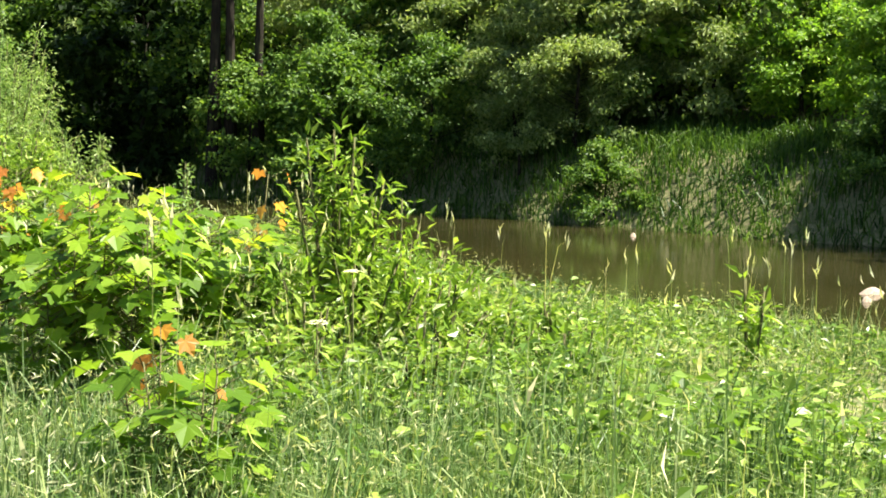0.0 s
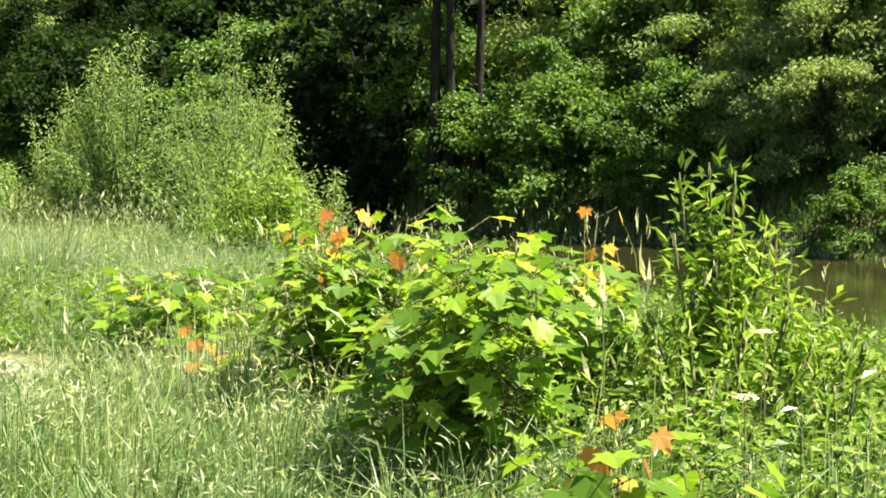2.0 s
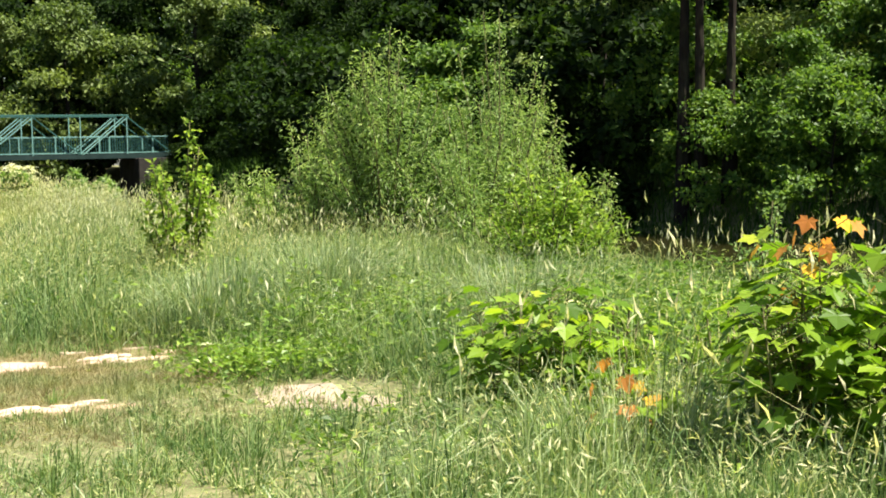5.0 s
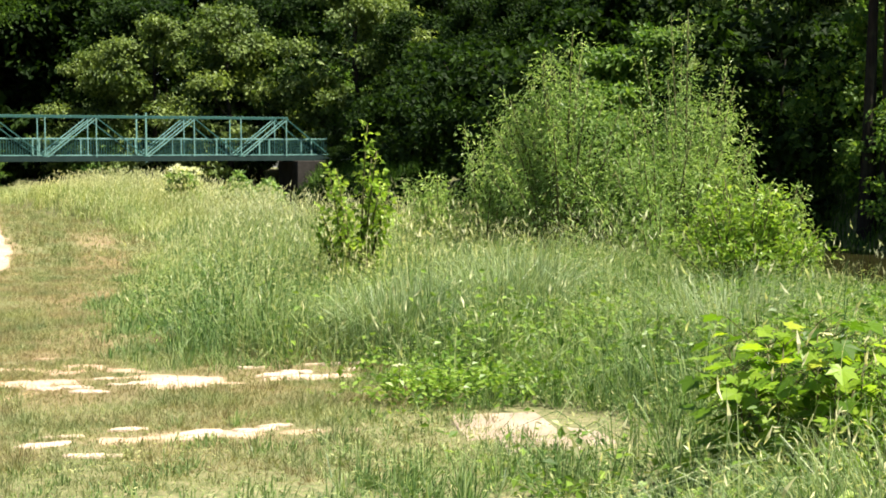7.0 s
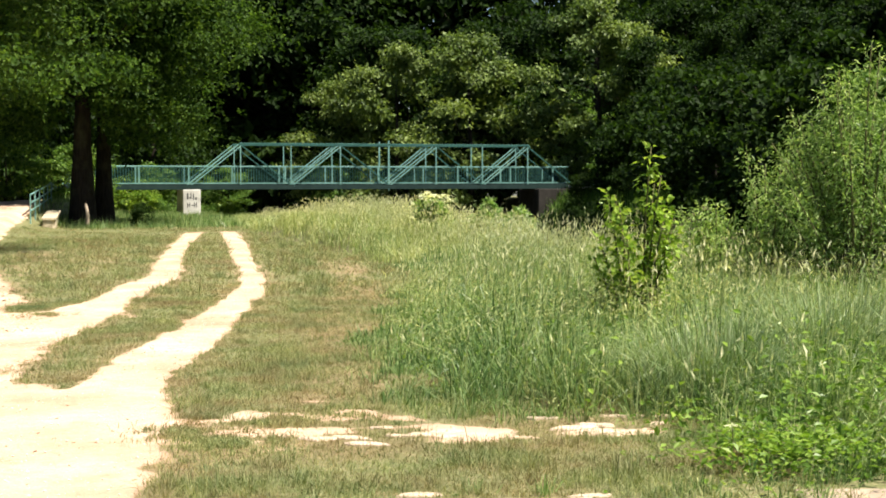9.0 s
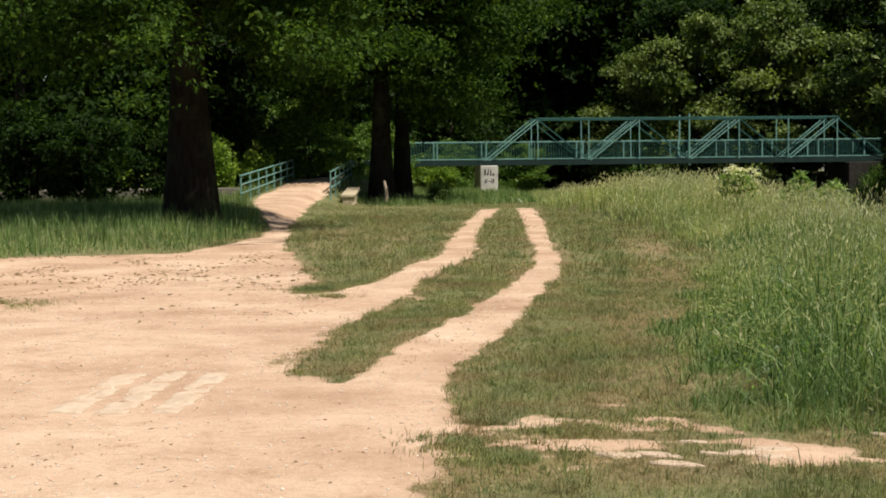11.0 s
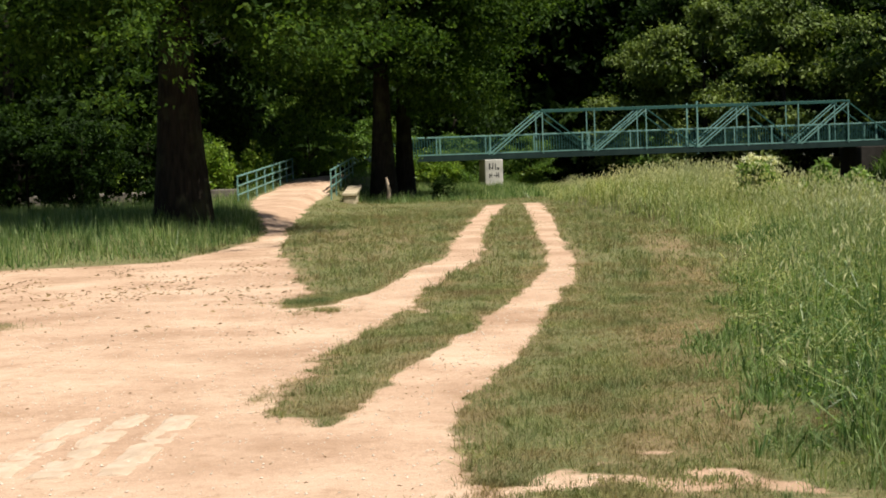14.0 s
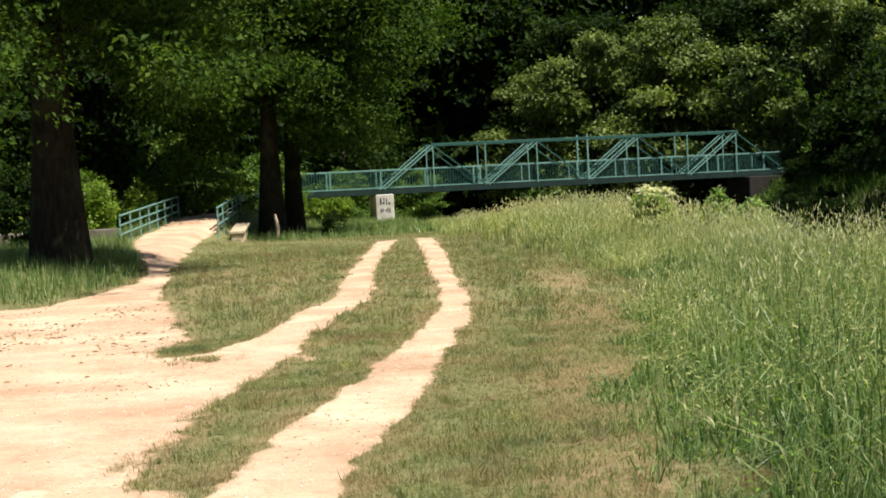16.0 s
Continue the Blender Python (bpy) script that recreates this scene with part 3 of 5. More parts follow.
def make_tree(seed, h, trunk_r, r, z0, leaf, n, material, label, clump=1.1, count=26, lean=0.0, name="tree", wide=0.62, bark=None, extra=(), shade=0.6):
    g = np.random.default_rng(seed)
    root = empty(name, pose(0, 0, 0), label, "tree" if name == "tree" else "bush")
    cl = clumps_of(g, count, r, z0, h, clump) + list(extra)
    bm = bmesh.new()
    top = h * 0.8
    pts, rad = [], []
    for i in range(8):
        s = i / 7
        pts.append((lean * s * s * 2 + 0.12 * math.sin(3 * s + seed) * s, 0.12 * math.sin(4 * s + 2 * seed) * s, -0.4 + (top + 0.4) * s))
        rad.append(trunk_r * (1.35 if i == 0 else 1.0 if i == 1 else 1 - 0.85 * s))
    limb(bm, pts, rad, 11)
    for x, y, z, s in cl[: min(16, count)]:
        if h > 14 and z < 6.5:
            continue
        zb = max(0.35 * z0 + 0.3, 5.4 if h > 14 else 0.0, min(top * 0.9, z - 0.45 * math.hypot(x, y)))
        u = (zb + 0.4) / (top + 0.4)
        sx, sy = lean * u * u * 2, 0.0
        limb(bm, [(sx, sy, zb), (sx + 0.5 * (x - sx), 0.5 * y, zb + 0.35 * (z - zb)), (x, y, z)], [trunk_r * 0.2 * (1.1 - 0.7 * u), trunk_r * 0.1, 0.015], 5)
    part("trunk", bm, bark or SHADED_BARK, root)
    # leaves stand in sprigs, sprigs in clumps, with gaps between them
    each = 9
    sp, sd = crown_points(g, max(40, int(n / each * 1.5)), cl)
    keep = patchy(sp[:, 0] + 0.8 * sp[:, 2] + seed, sp[:, 1] - 0.6 * sp[:, 2], clump * 0.9, 2) > 0.42
    sp, sd = sp[keep], sd[keep]
    pick = g.integers(0, len(sp), n)
    d = sd[pick]
    p = sp[pick] + g.normal(0, 1, (n, 3)) * np.array([1, 1, 0.45]) * (0.9 * leaf + 0.05 * clump)
    way = unit(g.normal(0, 1, (n, 3)) * 0.8 + d * 0.5 + np.array([0, 0, -0.45]))
    face = unit(d * 0.8 + g.normal(0, 0.3, (n, 3)) + np.array([0, 0, 0.8]))
    # the inside of the crown is filled with larger, sparser leaves
    q = sp[g.integers(0, len(sp), n // 4)]
    c = np.array([(x, y, z) for x, y, z, _ in cl]).mean(0)
    q = q + (np.array([q[:, 0].mean() * 0.5, q[:, 1].mean() * 0.5, c[2]]) - q) * g.uniform(0.1, 0.5, len(q))[:, None] * np.array([1, 1, 0.35])
    m = len(q)
    p, way = np.r_[p, q], np.r_[way, unit(g.normal(0, 1, (m, 3)))]
    face = np.r_[face, unit(g.normal(0, 1, (m, 3)) + np.array([0, 0, 0.6]))]
    size = np.r_[leaf * g.uniform(0.6, 1.3, n), leaf * g.uniform(1.3, 1.9, m)]
    if h > 16.5:
        # high, dense part of an old crown, unseen, added to shade the rest
        m = 9000
        a, r2 = g.uniform(0, math.tau, m), shade * r * np.sqrt(g.random(m))
        p = np.r_[p, np.stack([r2 * np.cos(a), r2 * np.sin(a), h * g.uniform(0.5, 0.95, m) - 0.12 * r2], 1)]
        way, face = np.r_[way, unit(g.normal(0, 1, (m, 3)))], np.r_[face, unit(g.normal(0, 0.5, (m, 3)) + np.array([0, 0, 1.0]))]
        size = np.r_[size, g.uniform(0.3, 0.5, m)]
    leaves("crown", p, way, face, size, wide, material, root)
    return root


def place(src, x, y, turn=0.0, size=1.0, dz=0.0, label=""):
    ob = copy_thing(src, pose(x, y, float(ground_z(x, y)) + dz, 0, 0, turn) @ Matrix.Diagonal((size, size, size, 1)))
    return tagged(ob, label)


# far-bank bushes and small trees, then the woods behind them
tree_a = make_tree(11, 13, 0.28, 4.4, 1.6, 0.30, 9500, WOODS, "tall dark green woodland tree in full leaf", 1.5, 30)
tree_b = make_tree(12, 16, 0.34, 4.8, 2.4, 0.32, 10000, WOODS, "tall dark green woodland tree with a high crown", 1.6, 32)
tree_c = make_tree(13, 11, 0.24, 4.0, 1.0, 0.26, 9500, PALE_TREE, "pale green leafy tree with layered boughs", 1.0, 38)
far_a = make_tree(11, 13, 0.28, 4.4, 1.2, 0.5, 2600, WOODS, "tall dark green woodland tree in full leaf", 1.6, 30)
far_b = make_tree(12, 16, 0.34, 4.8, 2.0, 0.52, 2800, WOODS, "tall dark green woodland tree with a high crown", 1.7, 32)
bush_a = make_tree(14, 4.6, 0.09, 2.6, 0.3, 0.155, 7500, BUSH, "dense green bush on the far river bank", 0.68, 34, name="bush", wide=0.7)
bush_b = make_tree(15, 5.8, 0.10, 2.4, 0.6, 0.165, 8500, PALE, "pale grey-green willow bush on the far bank", 0.62, 44, name="bush", wide=0.42)
# bush_d wears the woodland leaf: a shaded copy of the bank bush
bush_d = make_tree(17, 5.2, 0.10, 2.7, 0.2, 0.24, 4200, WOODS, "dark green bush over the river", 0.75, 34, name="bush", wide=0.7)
bush_e = make_tree(18, 7.6, 0.12, 2.7, 0.8, 0.2, 8500, BRIGHT, "sunlit yellow-green young tree on the far bank", 0.85, 34, name="tree", wide=0.75)
bush_c = make_tree(16, 3.2, 0.07, 2.2, 0.1, 0.145, 5500, BUSH, "low dark bush overhanging the river", 0.6, 28, name="bush", wide=0.7)
g = np.random.default_rng(3)
kinds = {"a": bush_a, "b": bush_b, "c": bush_c, "d": bush_d, "e": bush_e}
BANK = [("c", 20.9, 1.0, 10, 0.7), ("c", 21.6, 5.4, 40, 0.42), ("b", 21.3, 14.6, 20, 0.56), ("b", 21.5, 12.9, 200, 0.6), ("b", 20.6, 13.6, 310, 0.42), ("b", 23.0, 13.2, 90, 0.74), ("b", 22.8, 15.2, 150, 0.68), ("c", 20.2, 10.6, 60, 0.45), ("d", 22.5, 84.5, 20, 0.36), ("d", 24.6, 86.0, 140, 0.45), ("d", 21.6, 79.0, 50, 0.32), ("d", 24.0, 80.0, 260, 0.42), ("d", 26.2, 84.0, 80, 0.5), ("b", 23.0, 30.0, 300, 1.0), ("b", 22.4, 36.0, 120, 1.0), ("b", 24.6, 33.0, 40, 1.2), ("d", 17.6, 66.0, 20, 0.32), ("d", 18.2, 70.0, 120, 0.34), ("d", 17.8, 74.0, 70, 0.32), ("d", 18.4, 78.0, 200, 0.34), ("d", 17.6, 81.0, 250, 0.3), ("d", 19.8, 82.0, 10, 0.36), ("d", 20.4, 74.0, 310, 0.4), ("a", 20.4, 16.4, 130, 0.62), ("c", 19.6, 18.8, 45, 0.85),
        ("a", 20.3, 20.6, 250, 0.7), ("c", 19.5, 22.8, 80, 0.8), ("a", 20.4, 25.6, 260, 0.9), ("d", 18.9, 27.5, 310, 1.05), ("c", 17.5, 30, 90, 1.0), ("a", 18.3, 34, 15, 1.15), ("d", 17.9, 40, 170, 1.2), ("d", 18.5, 46, 60, 1.15), ("d", 18.6, 53, 220, 1.2), ("d", 21.0, 61, 100, 1.25), ("d", 22.6, 69, 10, 1.2), ("d", 23.0, 76, 300, 1.2),
        ("e", 24.8, 1.0, 90, 0.45), ("e", 23.9, 4.0, 60, 0.42), ("e", 23.5, 6.8, 0, 0.44), ("e", 24.6, 9.6, 100, 0.46), ("e", 22.7, 5.6, 200, 0.3), ("b", 24.2, 11.6, 140, 0.75), ("a", 23.6, 14.2, 10, 0.85), ("e", 24.6, 16.6, 200, 0.5), ("b", 23.2, 18.6, 40, 0.8), ("a", 23.4, 21.2, 70, 0.9), ("b", 23.0, 23.8, 10, 0.85), ("d", 22.4, 31.0, 77, 1.3),
        ("a", 24.2, -1.6, 30, 0.9), ("b", 24.5, -5.0, 80, 0.9), ("e", 27.9, 2.6, 250, 0.7), ("e", 27.3, 6.6, 15, 0.72), ("a", 27.6, 10.4, 140, 1.0), ("e", 27.7, 13.6, 120, 0.65), ("b", 27.0, 16.2, 190, 1.0), ("a", 27.4, 19.2, 33, 1.0), ("b", 27.0, 22.4, 70, 1.0)]
for k, x, y, t, s in BANK:
    place(kinds[k], x, y, t, s, -0.15)
trees = {"a": tree_a, "b": tree_b, "c": tree_c}
far_trees = {"a": far_a, "b": far_b, "c": far_a}
spots = []
for y in np.arange(-8, 96, 6.5):
    if y > 23:
        spots.append((26.0 + g.uniform(-1.2, 1.6), y + g.uniform(-1.5, 1.5), "aa"[g.integers(0, 2)] if y < 34 else "a", 0.62))
    spots.append((32.5 + g.uniform(-1.5, 2), y + 3 + g.uniform(-2, 2), "ab"[g.integers(0, 2)], 0.6 if y < 23 else 0.75))
for y in np.arange(-12, 98, 5.0):
    spots.append((39 + g.uniform(-1.5, 2), y + g.uniform(-2, 2), "ab"[g.integers(0, 2)], 0.85 if y < 23 else 1.0))
for x in np.arange(-60, 44, 6.0):
    spots.append((x + g.uniform(-2, 2), 121 + g.uniform(-3, 3), "ab"[g.integers(0, 2)]))
    spots.append((x + 2 + g.uniform(-2, 2), 130 + g.uniform(-3, 3), "b", 1.55))
    spots.append((x + 4 + g.uniform(-2, 2), 138 + g.uniform(-3, 3), "b", 1.75))
for x in np.arange(-52, 40, 7.0):
    spots.append((x + g.uniform(-1.5, 1.5), 103 + g.uniform(-3, 3) + (6 if -2 < x < 18 else 0), "ab"[g.integers(0, 2)]))
    spots.append((x + 3 + g.uniform(-2, 2), 113 + g.uniform(-3, 4), "ab"[g.integers(0, 2)]))
for x in np.arange(-16, 12, 3.6):
    for y in (127, 134, 142, 150):
        spots.append((x + g.uniform(-1.5, 1.5), y + g.uniform(-2, 2), "ab"[g.integers(0, 2)], 1.5))
for x, y in [(-16, 62), (-21, 56), (-26, 64), (-31, 55), (-17, 72), (-23, 75), (-13.5, 82), (-6, 94), (-19, 88), (-30, 80), (-36, 68), (-38, 50), (-14, 92), (-18, 66), (-24, 60), (-28, 72), (-12, 88), (-22, 82)]:
    spots.append((x, y, "ab"[g.integers(0, 2)]))
for x, y, k, *z in spots:
    if -9 < x < 4.5 and 96 < y < 124:
        continue
    hidden = y > 110 or x > 36 or x < -22 or (x < -10 and y > 70)
    place((far_trees if hidden else trees)[k], x, y, g.uniform(0, 360), g.uniform(0.9, 1.25) * (z[0] if z else 1.0))
for x in np.arange(-56, 42, 4.2):
    place(kinds["dda"[g.integers(0, 3)]], x, 99.5 + g.uniform(-1, 1) + (23 if -9 < x < 4.5 else 4 if 4 < x < 18 else 0), g.uniform(0, 360), g.uniform(1.1, 1.7), label="dark understorey bush at the edge of the woods")
for y in np.arange(20, 96, 4.0):
    place(kinds["ad"[g.integers(0, 2)] if y < 34 else "d"], 27.5 + g.uniform(-1.5, 1.5), y, g.uniform(0, 360), g.uniform(1.1, 1.6), label="dark understorey bush under the far-bank trees")
for y in np.arange(14, 22, 2.4):
    place(kinds["cace"[g.integers(0, 4)]], 26.0 + g.uniform(-1.2, 2.5), y, g.uniform(0, 360), g.uniform(0.75, 1.05), label="sunlit bush on the slope behind the far bank")
for y in np.arange(-9, 24, 3.0):
    place(kinds["ad"[g.integers(0, 2)]], 30.0 + g.uniform(-1.0, 1.0), y, g.uniform(0, 360), g.uniform(1.0, 1.3), label="bush at the edge of the woods on the slope")
for x, y, s in [(15.5, 98, 1.25), (10.6, 101, 1.2), (7.0, 104, 1.0), (23.5, 93, 1.2)]:
    place(tree_c, x, y, g.uniform(0, 360), s)
# two tall trees added, mostly out of view, to cast shade on the slope
for x, y, s in [(27.2, 0.8, 0.74), (27.0, -2.6, 0.82)]:
    place(tree_b, x, y, 40 * x, s)
for src, x, y in ((tree_a, 44, 20), (tree_b, 44, 34), (tree_c, 44, 48), (far_a, 44, 60), (far_b, 44, 72)):
    src.matrix_world = pose(x, y, float(ground_z(x, y)))
bush_a.matrix_world, bush_b.matrix_world, bush_c.matrix_world = pose(23.5, 84, 0.9), pose(27, 20, 3.0), pose(24, 90, 0.9)
bush_d.matrix_world, bush_e.matrix_world = pose(22.5, 80, 0.9), pose(24.5, 13.5, 1.6)

# two bare trunks that stand close together on the far bank
for x, y, r, t in [(18.9, 23.57, 0.2, 0.08), (19.3, 23.4, 0.17, -0.05), (19.9, 23.05, 0.15, 0.2)]:
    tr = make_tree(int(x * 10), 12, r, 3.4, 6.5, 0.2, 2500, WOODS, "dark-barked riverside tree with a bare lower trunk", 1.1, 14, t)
    tr.matrix_world = pose(x, y, float(ground_z(x, y)))

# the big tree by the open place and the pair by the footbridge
# the first extra clumps of each tree are added sunward to shade its trunk
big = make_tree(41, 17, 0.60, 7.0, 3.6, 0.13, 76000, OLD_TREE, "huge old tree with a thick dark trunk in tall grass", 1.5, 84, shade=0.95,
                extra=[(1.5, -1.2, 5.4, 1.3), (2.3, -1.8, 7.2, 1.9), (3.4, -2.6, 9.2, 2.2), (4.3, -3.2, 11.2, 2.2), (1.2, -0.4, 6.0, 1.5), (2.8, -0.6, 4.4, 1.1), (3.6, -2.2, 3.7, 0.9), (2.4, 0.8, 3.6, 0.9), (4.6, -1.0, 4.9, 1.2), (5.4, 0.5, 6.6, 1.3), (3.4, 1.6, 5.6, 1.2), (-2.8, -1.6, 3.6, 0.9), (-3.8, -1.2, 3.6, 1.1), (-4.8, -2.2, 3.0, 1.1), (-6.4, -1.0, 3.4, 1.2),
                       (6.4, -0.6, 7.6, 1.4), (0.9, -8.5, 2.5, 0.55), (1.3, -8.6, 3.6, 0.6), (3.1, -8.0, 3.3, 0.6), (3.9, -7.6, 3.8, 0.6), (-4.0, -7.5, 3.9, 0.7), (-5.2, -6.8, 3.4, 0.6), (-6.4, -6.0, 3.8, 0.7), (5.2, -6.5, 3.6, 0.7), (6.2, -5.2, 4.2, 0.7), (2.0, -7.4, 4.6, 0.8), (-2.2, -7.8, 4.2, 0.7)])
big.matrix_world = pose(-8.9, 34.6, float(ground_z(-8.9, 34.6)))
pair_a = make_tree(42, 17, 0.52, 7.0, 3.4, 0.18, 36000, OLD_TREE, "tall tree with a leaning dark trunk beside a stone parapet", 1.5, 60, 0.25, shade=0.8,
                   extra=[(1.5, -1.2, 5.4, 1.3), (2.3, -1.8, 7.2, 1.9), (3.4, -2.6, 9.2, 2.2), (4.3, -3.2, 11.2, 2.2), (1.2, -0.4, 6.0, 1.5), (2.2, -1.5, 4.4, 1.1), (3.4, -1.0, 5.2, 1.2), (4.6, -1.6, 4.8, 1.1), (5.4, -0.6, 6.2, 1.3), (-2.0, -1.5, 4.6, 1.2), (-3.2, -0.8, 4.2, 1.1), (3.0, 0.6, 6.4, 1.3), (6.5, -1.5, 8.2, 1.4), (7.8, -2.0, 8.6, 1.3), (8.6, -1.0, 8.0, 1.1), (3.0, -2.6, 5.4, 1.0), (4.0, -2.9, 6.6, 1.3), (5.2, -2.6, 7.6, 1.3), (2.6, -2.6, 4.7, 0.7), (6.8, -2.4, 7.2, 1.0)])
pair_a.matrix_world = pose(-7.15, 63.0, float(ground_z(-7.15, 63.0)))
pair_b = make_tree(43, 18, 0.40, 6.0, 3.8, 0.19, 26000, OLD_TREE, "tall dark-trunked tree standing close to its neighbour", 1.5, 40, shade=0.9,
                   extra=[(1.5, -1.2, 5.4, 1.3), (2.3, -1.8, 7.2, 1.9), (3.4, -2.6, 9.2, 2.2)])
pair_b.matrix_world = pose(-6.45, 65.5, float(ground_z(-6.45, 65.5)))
for k, x, y, t, s in [("a", -13.5, 66, 20, 0.75), ("a", -15.5, 60, 120, 0.8), ("c", -6.0, 90, 40, 0.9), ("a", -1.2, 92.5, 220, 0.7), ("c", -4.5, 96, 0, 1.0), ("a", -9.5, 93, 310, 0.8), ("d", -15.2, 46.5, 0, 0.6), ("d", -17.6, 48, 80, 0.75), ("d", -13.6, 49, 160, 0.55), ("d", -21, 49, 30, 0.8), ("c", -20, 60, 70, 1.1), ("a", -24, 59, 10, 0.9), ("c", -17.5, 64, 20, 1.3), ("a", -28, 58, 50, 1.0), ("a", -22, 66, 150, 1.2), ("a", -12.2, 74, 90, 1.0), ("c", -9.0, 80, 200, 0.9), ("d", -4.4, 60.5, 30, 0.2)]:
    place(kinds[k], x, y, t, s, label="sunlit green bush behind the footpath")

# ---- footbridge ----
AXIS = radians(11.0)
bridge = empty("footbridge", pose(-3.3, 84.4, 2.05, 0, 0, math.degrees(AXIS)), "turquoise steel truss footbridge on a pale concrete pier", "bridge")
PANEL, TALL, WIDE = 3.06, 2.5, 2.1
START, END, RAIL_END = -9.0, 26.5, 24.3
for side, y in (("near", 0.0), ("far", WIDE)):
    bm = bmesh.new()
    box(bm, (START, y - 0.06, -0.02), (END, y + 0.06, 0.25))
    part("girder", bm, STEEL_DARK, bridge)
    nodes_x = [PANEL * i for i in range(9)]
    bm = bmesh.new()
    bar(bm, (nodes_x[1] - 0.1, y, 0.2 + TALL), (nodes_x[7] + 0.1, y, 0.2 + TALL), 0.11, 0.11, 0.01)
    part("top_chord", bm, TURQUOISE_SHADED, bridge)
    for i in range(1, 8):
        bm = bmesh.new()
        tall = 0.25 if i == 4 else 0.0
        bar(bm, (nodes_x[i], y, 0.1 - (0.2 if i == 4 else 0)), (nodes_x[i], y, 0.2 + TALL + tall), 0.09 if i == 4 else 0.06, 0.08)
        part("post", bm, TURQUOISE, bridge)
    for i in range(8):
        up = i % 2 == 0
        for k in ((-0.13, 0.13) if up else (0.0,)):
            bm = bmesh.new()
            a, b = (nodes_x[i] + k, y, 0.24), (nodes_x[i + 1] + k, y, 0.2 + TALL - 0.06)
            if not up:
                a, b = (nodes_x[i] + k, y, 0.2 + TALL - 0.06), (nodes_x[i + 1] + k, y, 0.24)
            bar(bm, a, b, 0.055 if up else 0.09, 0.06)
            # rising diagonals in the lit colour, falling ones in the shaded copy
            part("diagonal", bm, TURQUOISE if up else TURQUOISE_SHADED, bridge)
    inner = y + (0.16 if side == "near" else -0.16)
    bm = bmesh.new()
    bar(bm, (START, inner, 1.36), (RAIL_END, inner, 1.36), 0.055, 0.06, 0.008)
    bar(bm, (START, inner, 0.36), (RAIL_END, inner, 0.36), 0.05, 0.05)
    handrail = part("handrail", bm, TURQUOISE, bridge)
    stick = bmesh.new()
    bar(stick, (0, 0, 0.36), (0, 0, 1.33), 0.022, 0.022)
    first = part("baluster", stick, TURQUOISE_SHADED, handrail)
    first.location = (START + 0.1, inner, 0)
    k = 1
    while START + 0.1 + 0.16 * k < RAIL_END:
        ob = first.copy()
        scene.collection.objects.link(ob)
        ob.location.x = START + 0.1 + 0.16 * k
        k += 1
    for i in range(12):
        bm = bmesh.new()
        bar(bm, (START + 0.3 + i * 2.9, inner, 0.2), (START + 0.3 + i * 2.9, inner, 1.36), 0.07, 0.07)
        part("rail_post", bm, TURQUOISE, bridge)
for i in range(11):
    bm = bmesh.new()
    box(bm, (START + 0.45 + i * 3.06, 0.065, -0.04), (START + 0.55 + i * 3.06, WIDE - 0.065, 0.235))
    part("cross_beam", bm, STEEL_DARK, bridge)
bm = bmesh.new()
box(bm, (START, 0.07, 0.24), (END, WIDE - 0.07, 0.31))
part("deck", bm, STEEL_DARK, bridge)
for x in (-0.35,):
    bm = bmesh.new()
    box(bm, (x - 0.05, -0.1, -2.6), (x + 1.0, WIDE + 0.1, -0.02), 0.04)
    pier = part("pier", bm, CONCRETE, bridge, "pale weathered concrete pier with dark scribbles")
    for dx, dz, w, h in [(0.18, -0.42, 0.10, 0.36), (0.33, -0.52, 0.12, 0.10), (0.40, -0.38, 0.05, 0.34), (0.54, -0.45, 0.06, 0.38), (0.66, -0.55, 0.12, 0.14), (0.2, -0.95, 0.06, 0.26), (0.32, -0.92, 0.05, 0.26), (0.26, -0.93, 0.1, 0.05), (0.45, -0.94, 0.12, 0.06), (0.60, -0.92, 0.05, 0.3), (0.72, -0.92, 0.05, 0.3), (0.66, -0.93, 0.08, 0.05)]:
        bm = bmesh.new()
        box(bm, (x + dx, -0.104, dz - h / 2), (x + dx + w, -0.099, dz + h / 2))
        part("paint_mark", bm, PAINT_DARK, pier)
bm = bmesh.new()
box(bm, (21.9, -0.6, -3.6), (27.4, WIDE + 0.6, -0.03), 0.05)
part("abutment", bm, CONCRETE_SHADED, bridge, "stained grey concrete abutment")
bm = bmesh.new()
box(bm, (24.2, -0.9, -0.02), (27.6, WIDE + 1.2, 0.2), 0.03)
part("approach_slab", bm, CONCRETE, bridge)

# ---- the way to the footbridge: railings, parapet, low wall ----


def railing(a, b, h, count, label):
    a, b = Vector(a), Vector(b)
    root = empty("railing", Matrix.Translation(a), label, "railing", "railings of the ramp")
    d = b - a
    for i in range(count):
        bm = bmesh.new()
        p = d * i / (count - 1)
        bar(bm, p + Vector((0, 0, -0.3)), p + Vector((0, 0, h)), 0.05, 0.05, 0.006)
        part("post", bm, TURQUOISE, root)
    for k, z in enumerate((h, h * 0.66, h * 0.34)):
        bm = bmesh.new()
        bar(bm, Vector((0, 0, z)) - d.normalized() * 0.05, d + Vector((0, 0, z)) + d.normalized() * 0.05, 0.06 if k == 0 else 0.042, 0.05, 0.006)
        part("rail", bm, TURQUOISE, root)
    return root


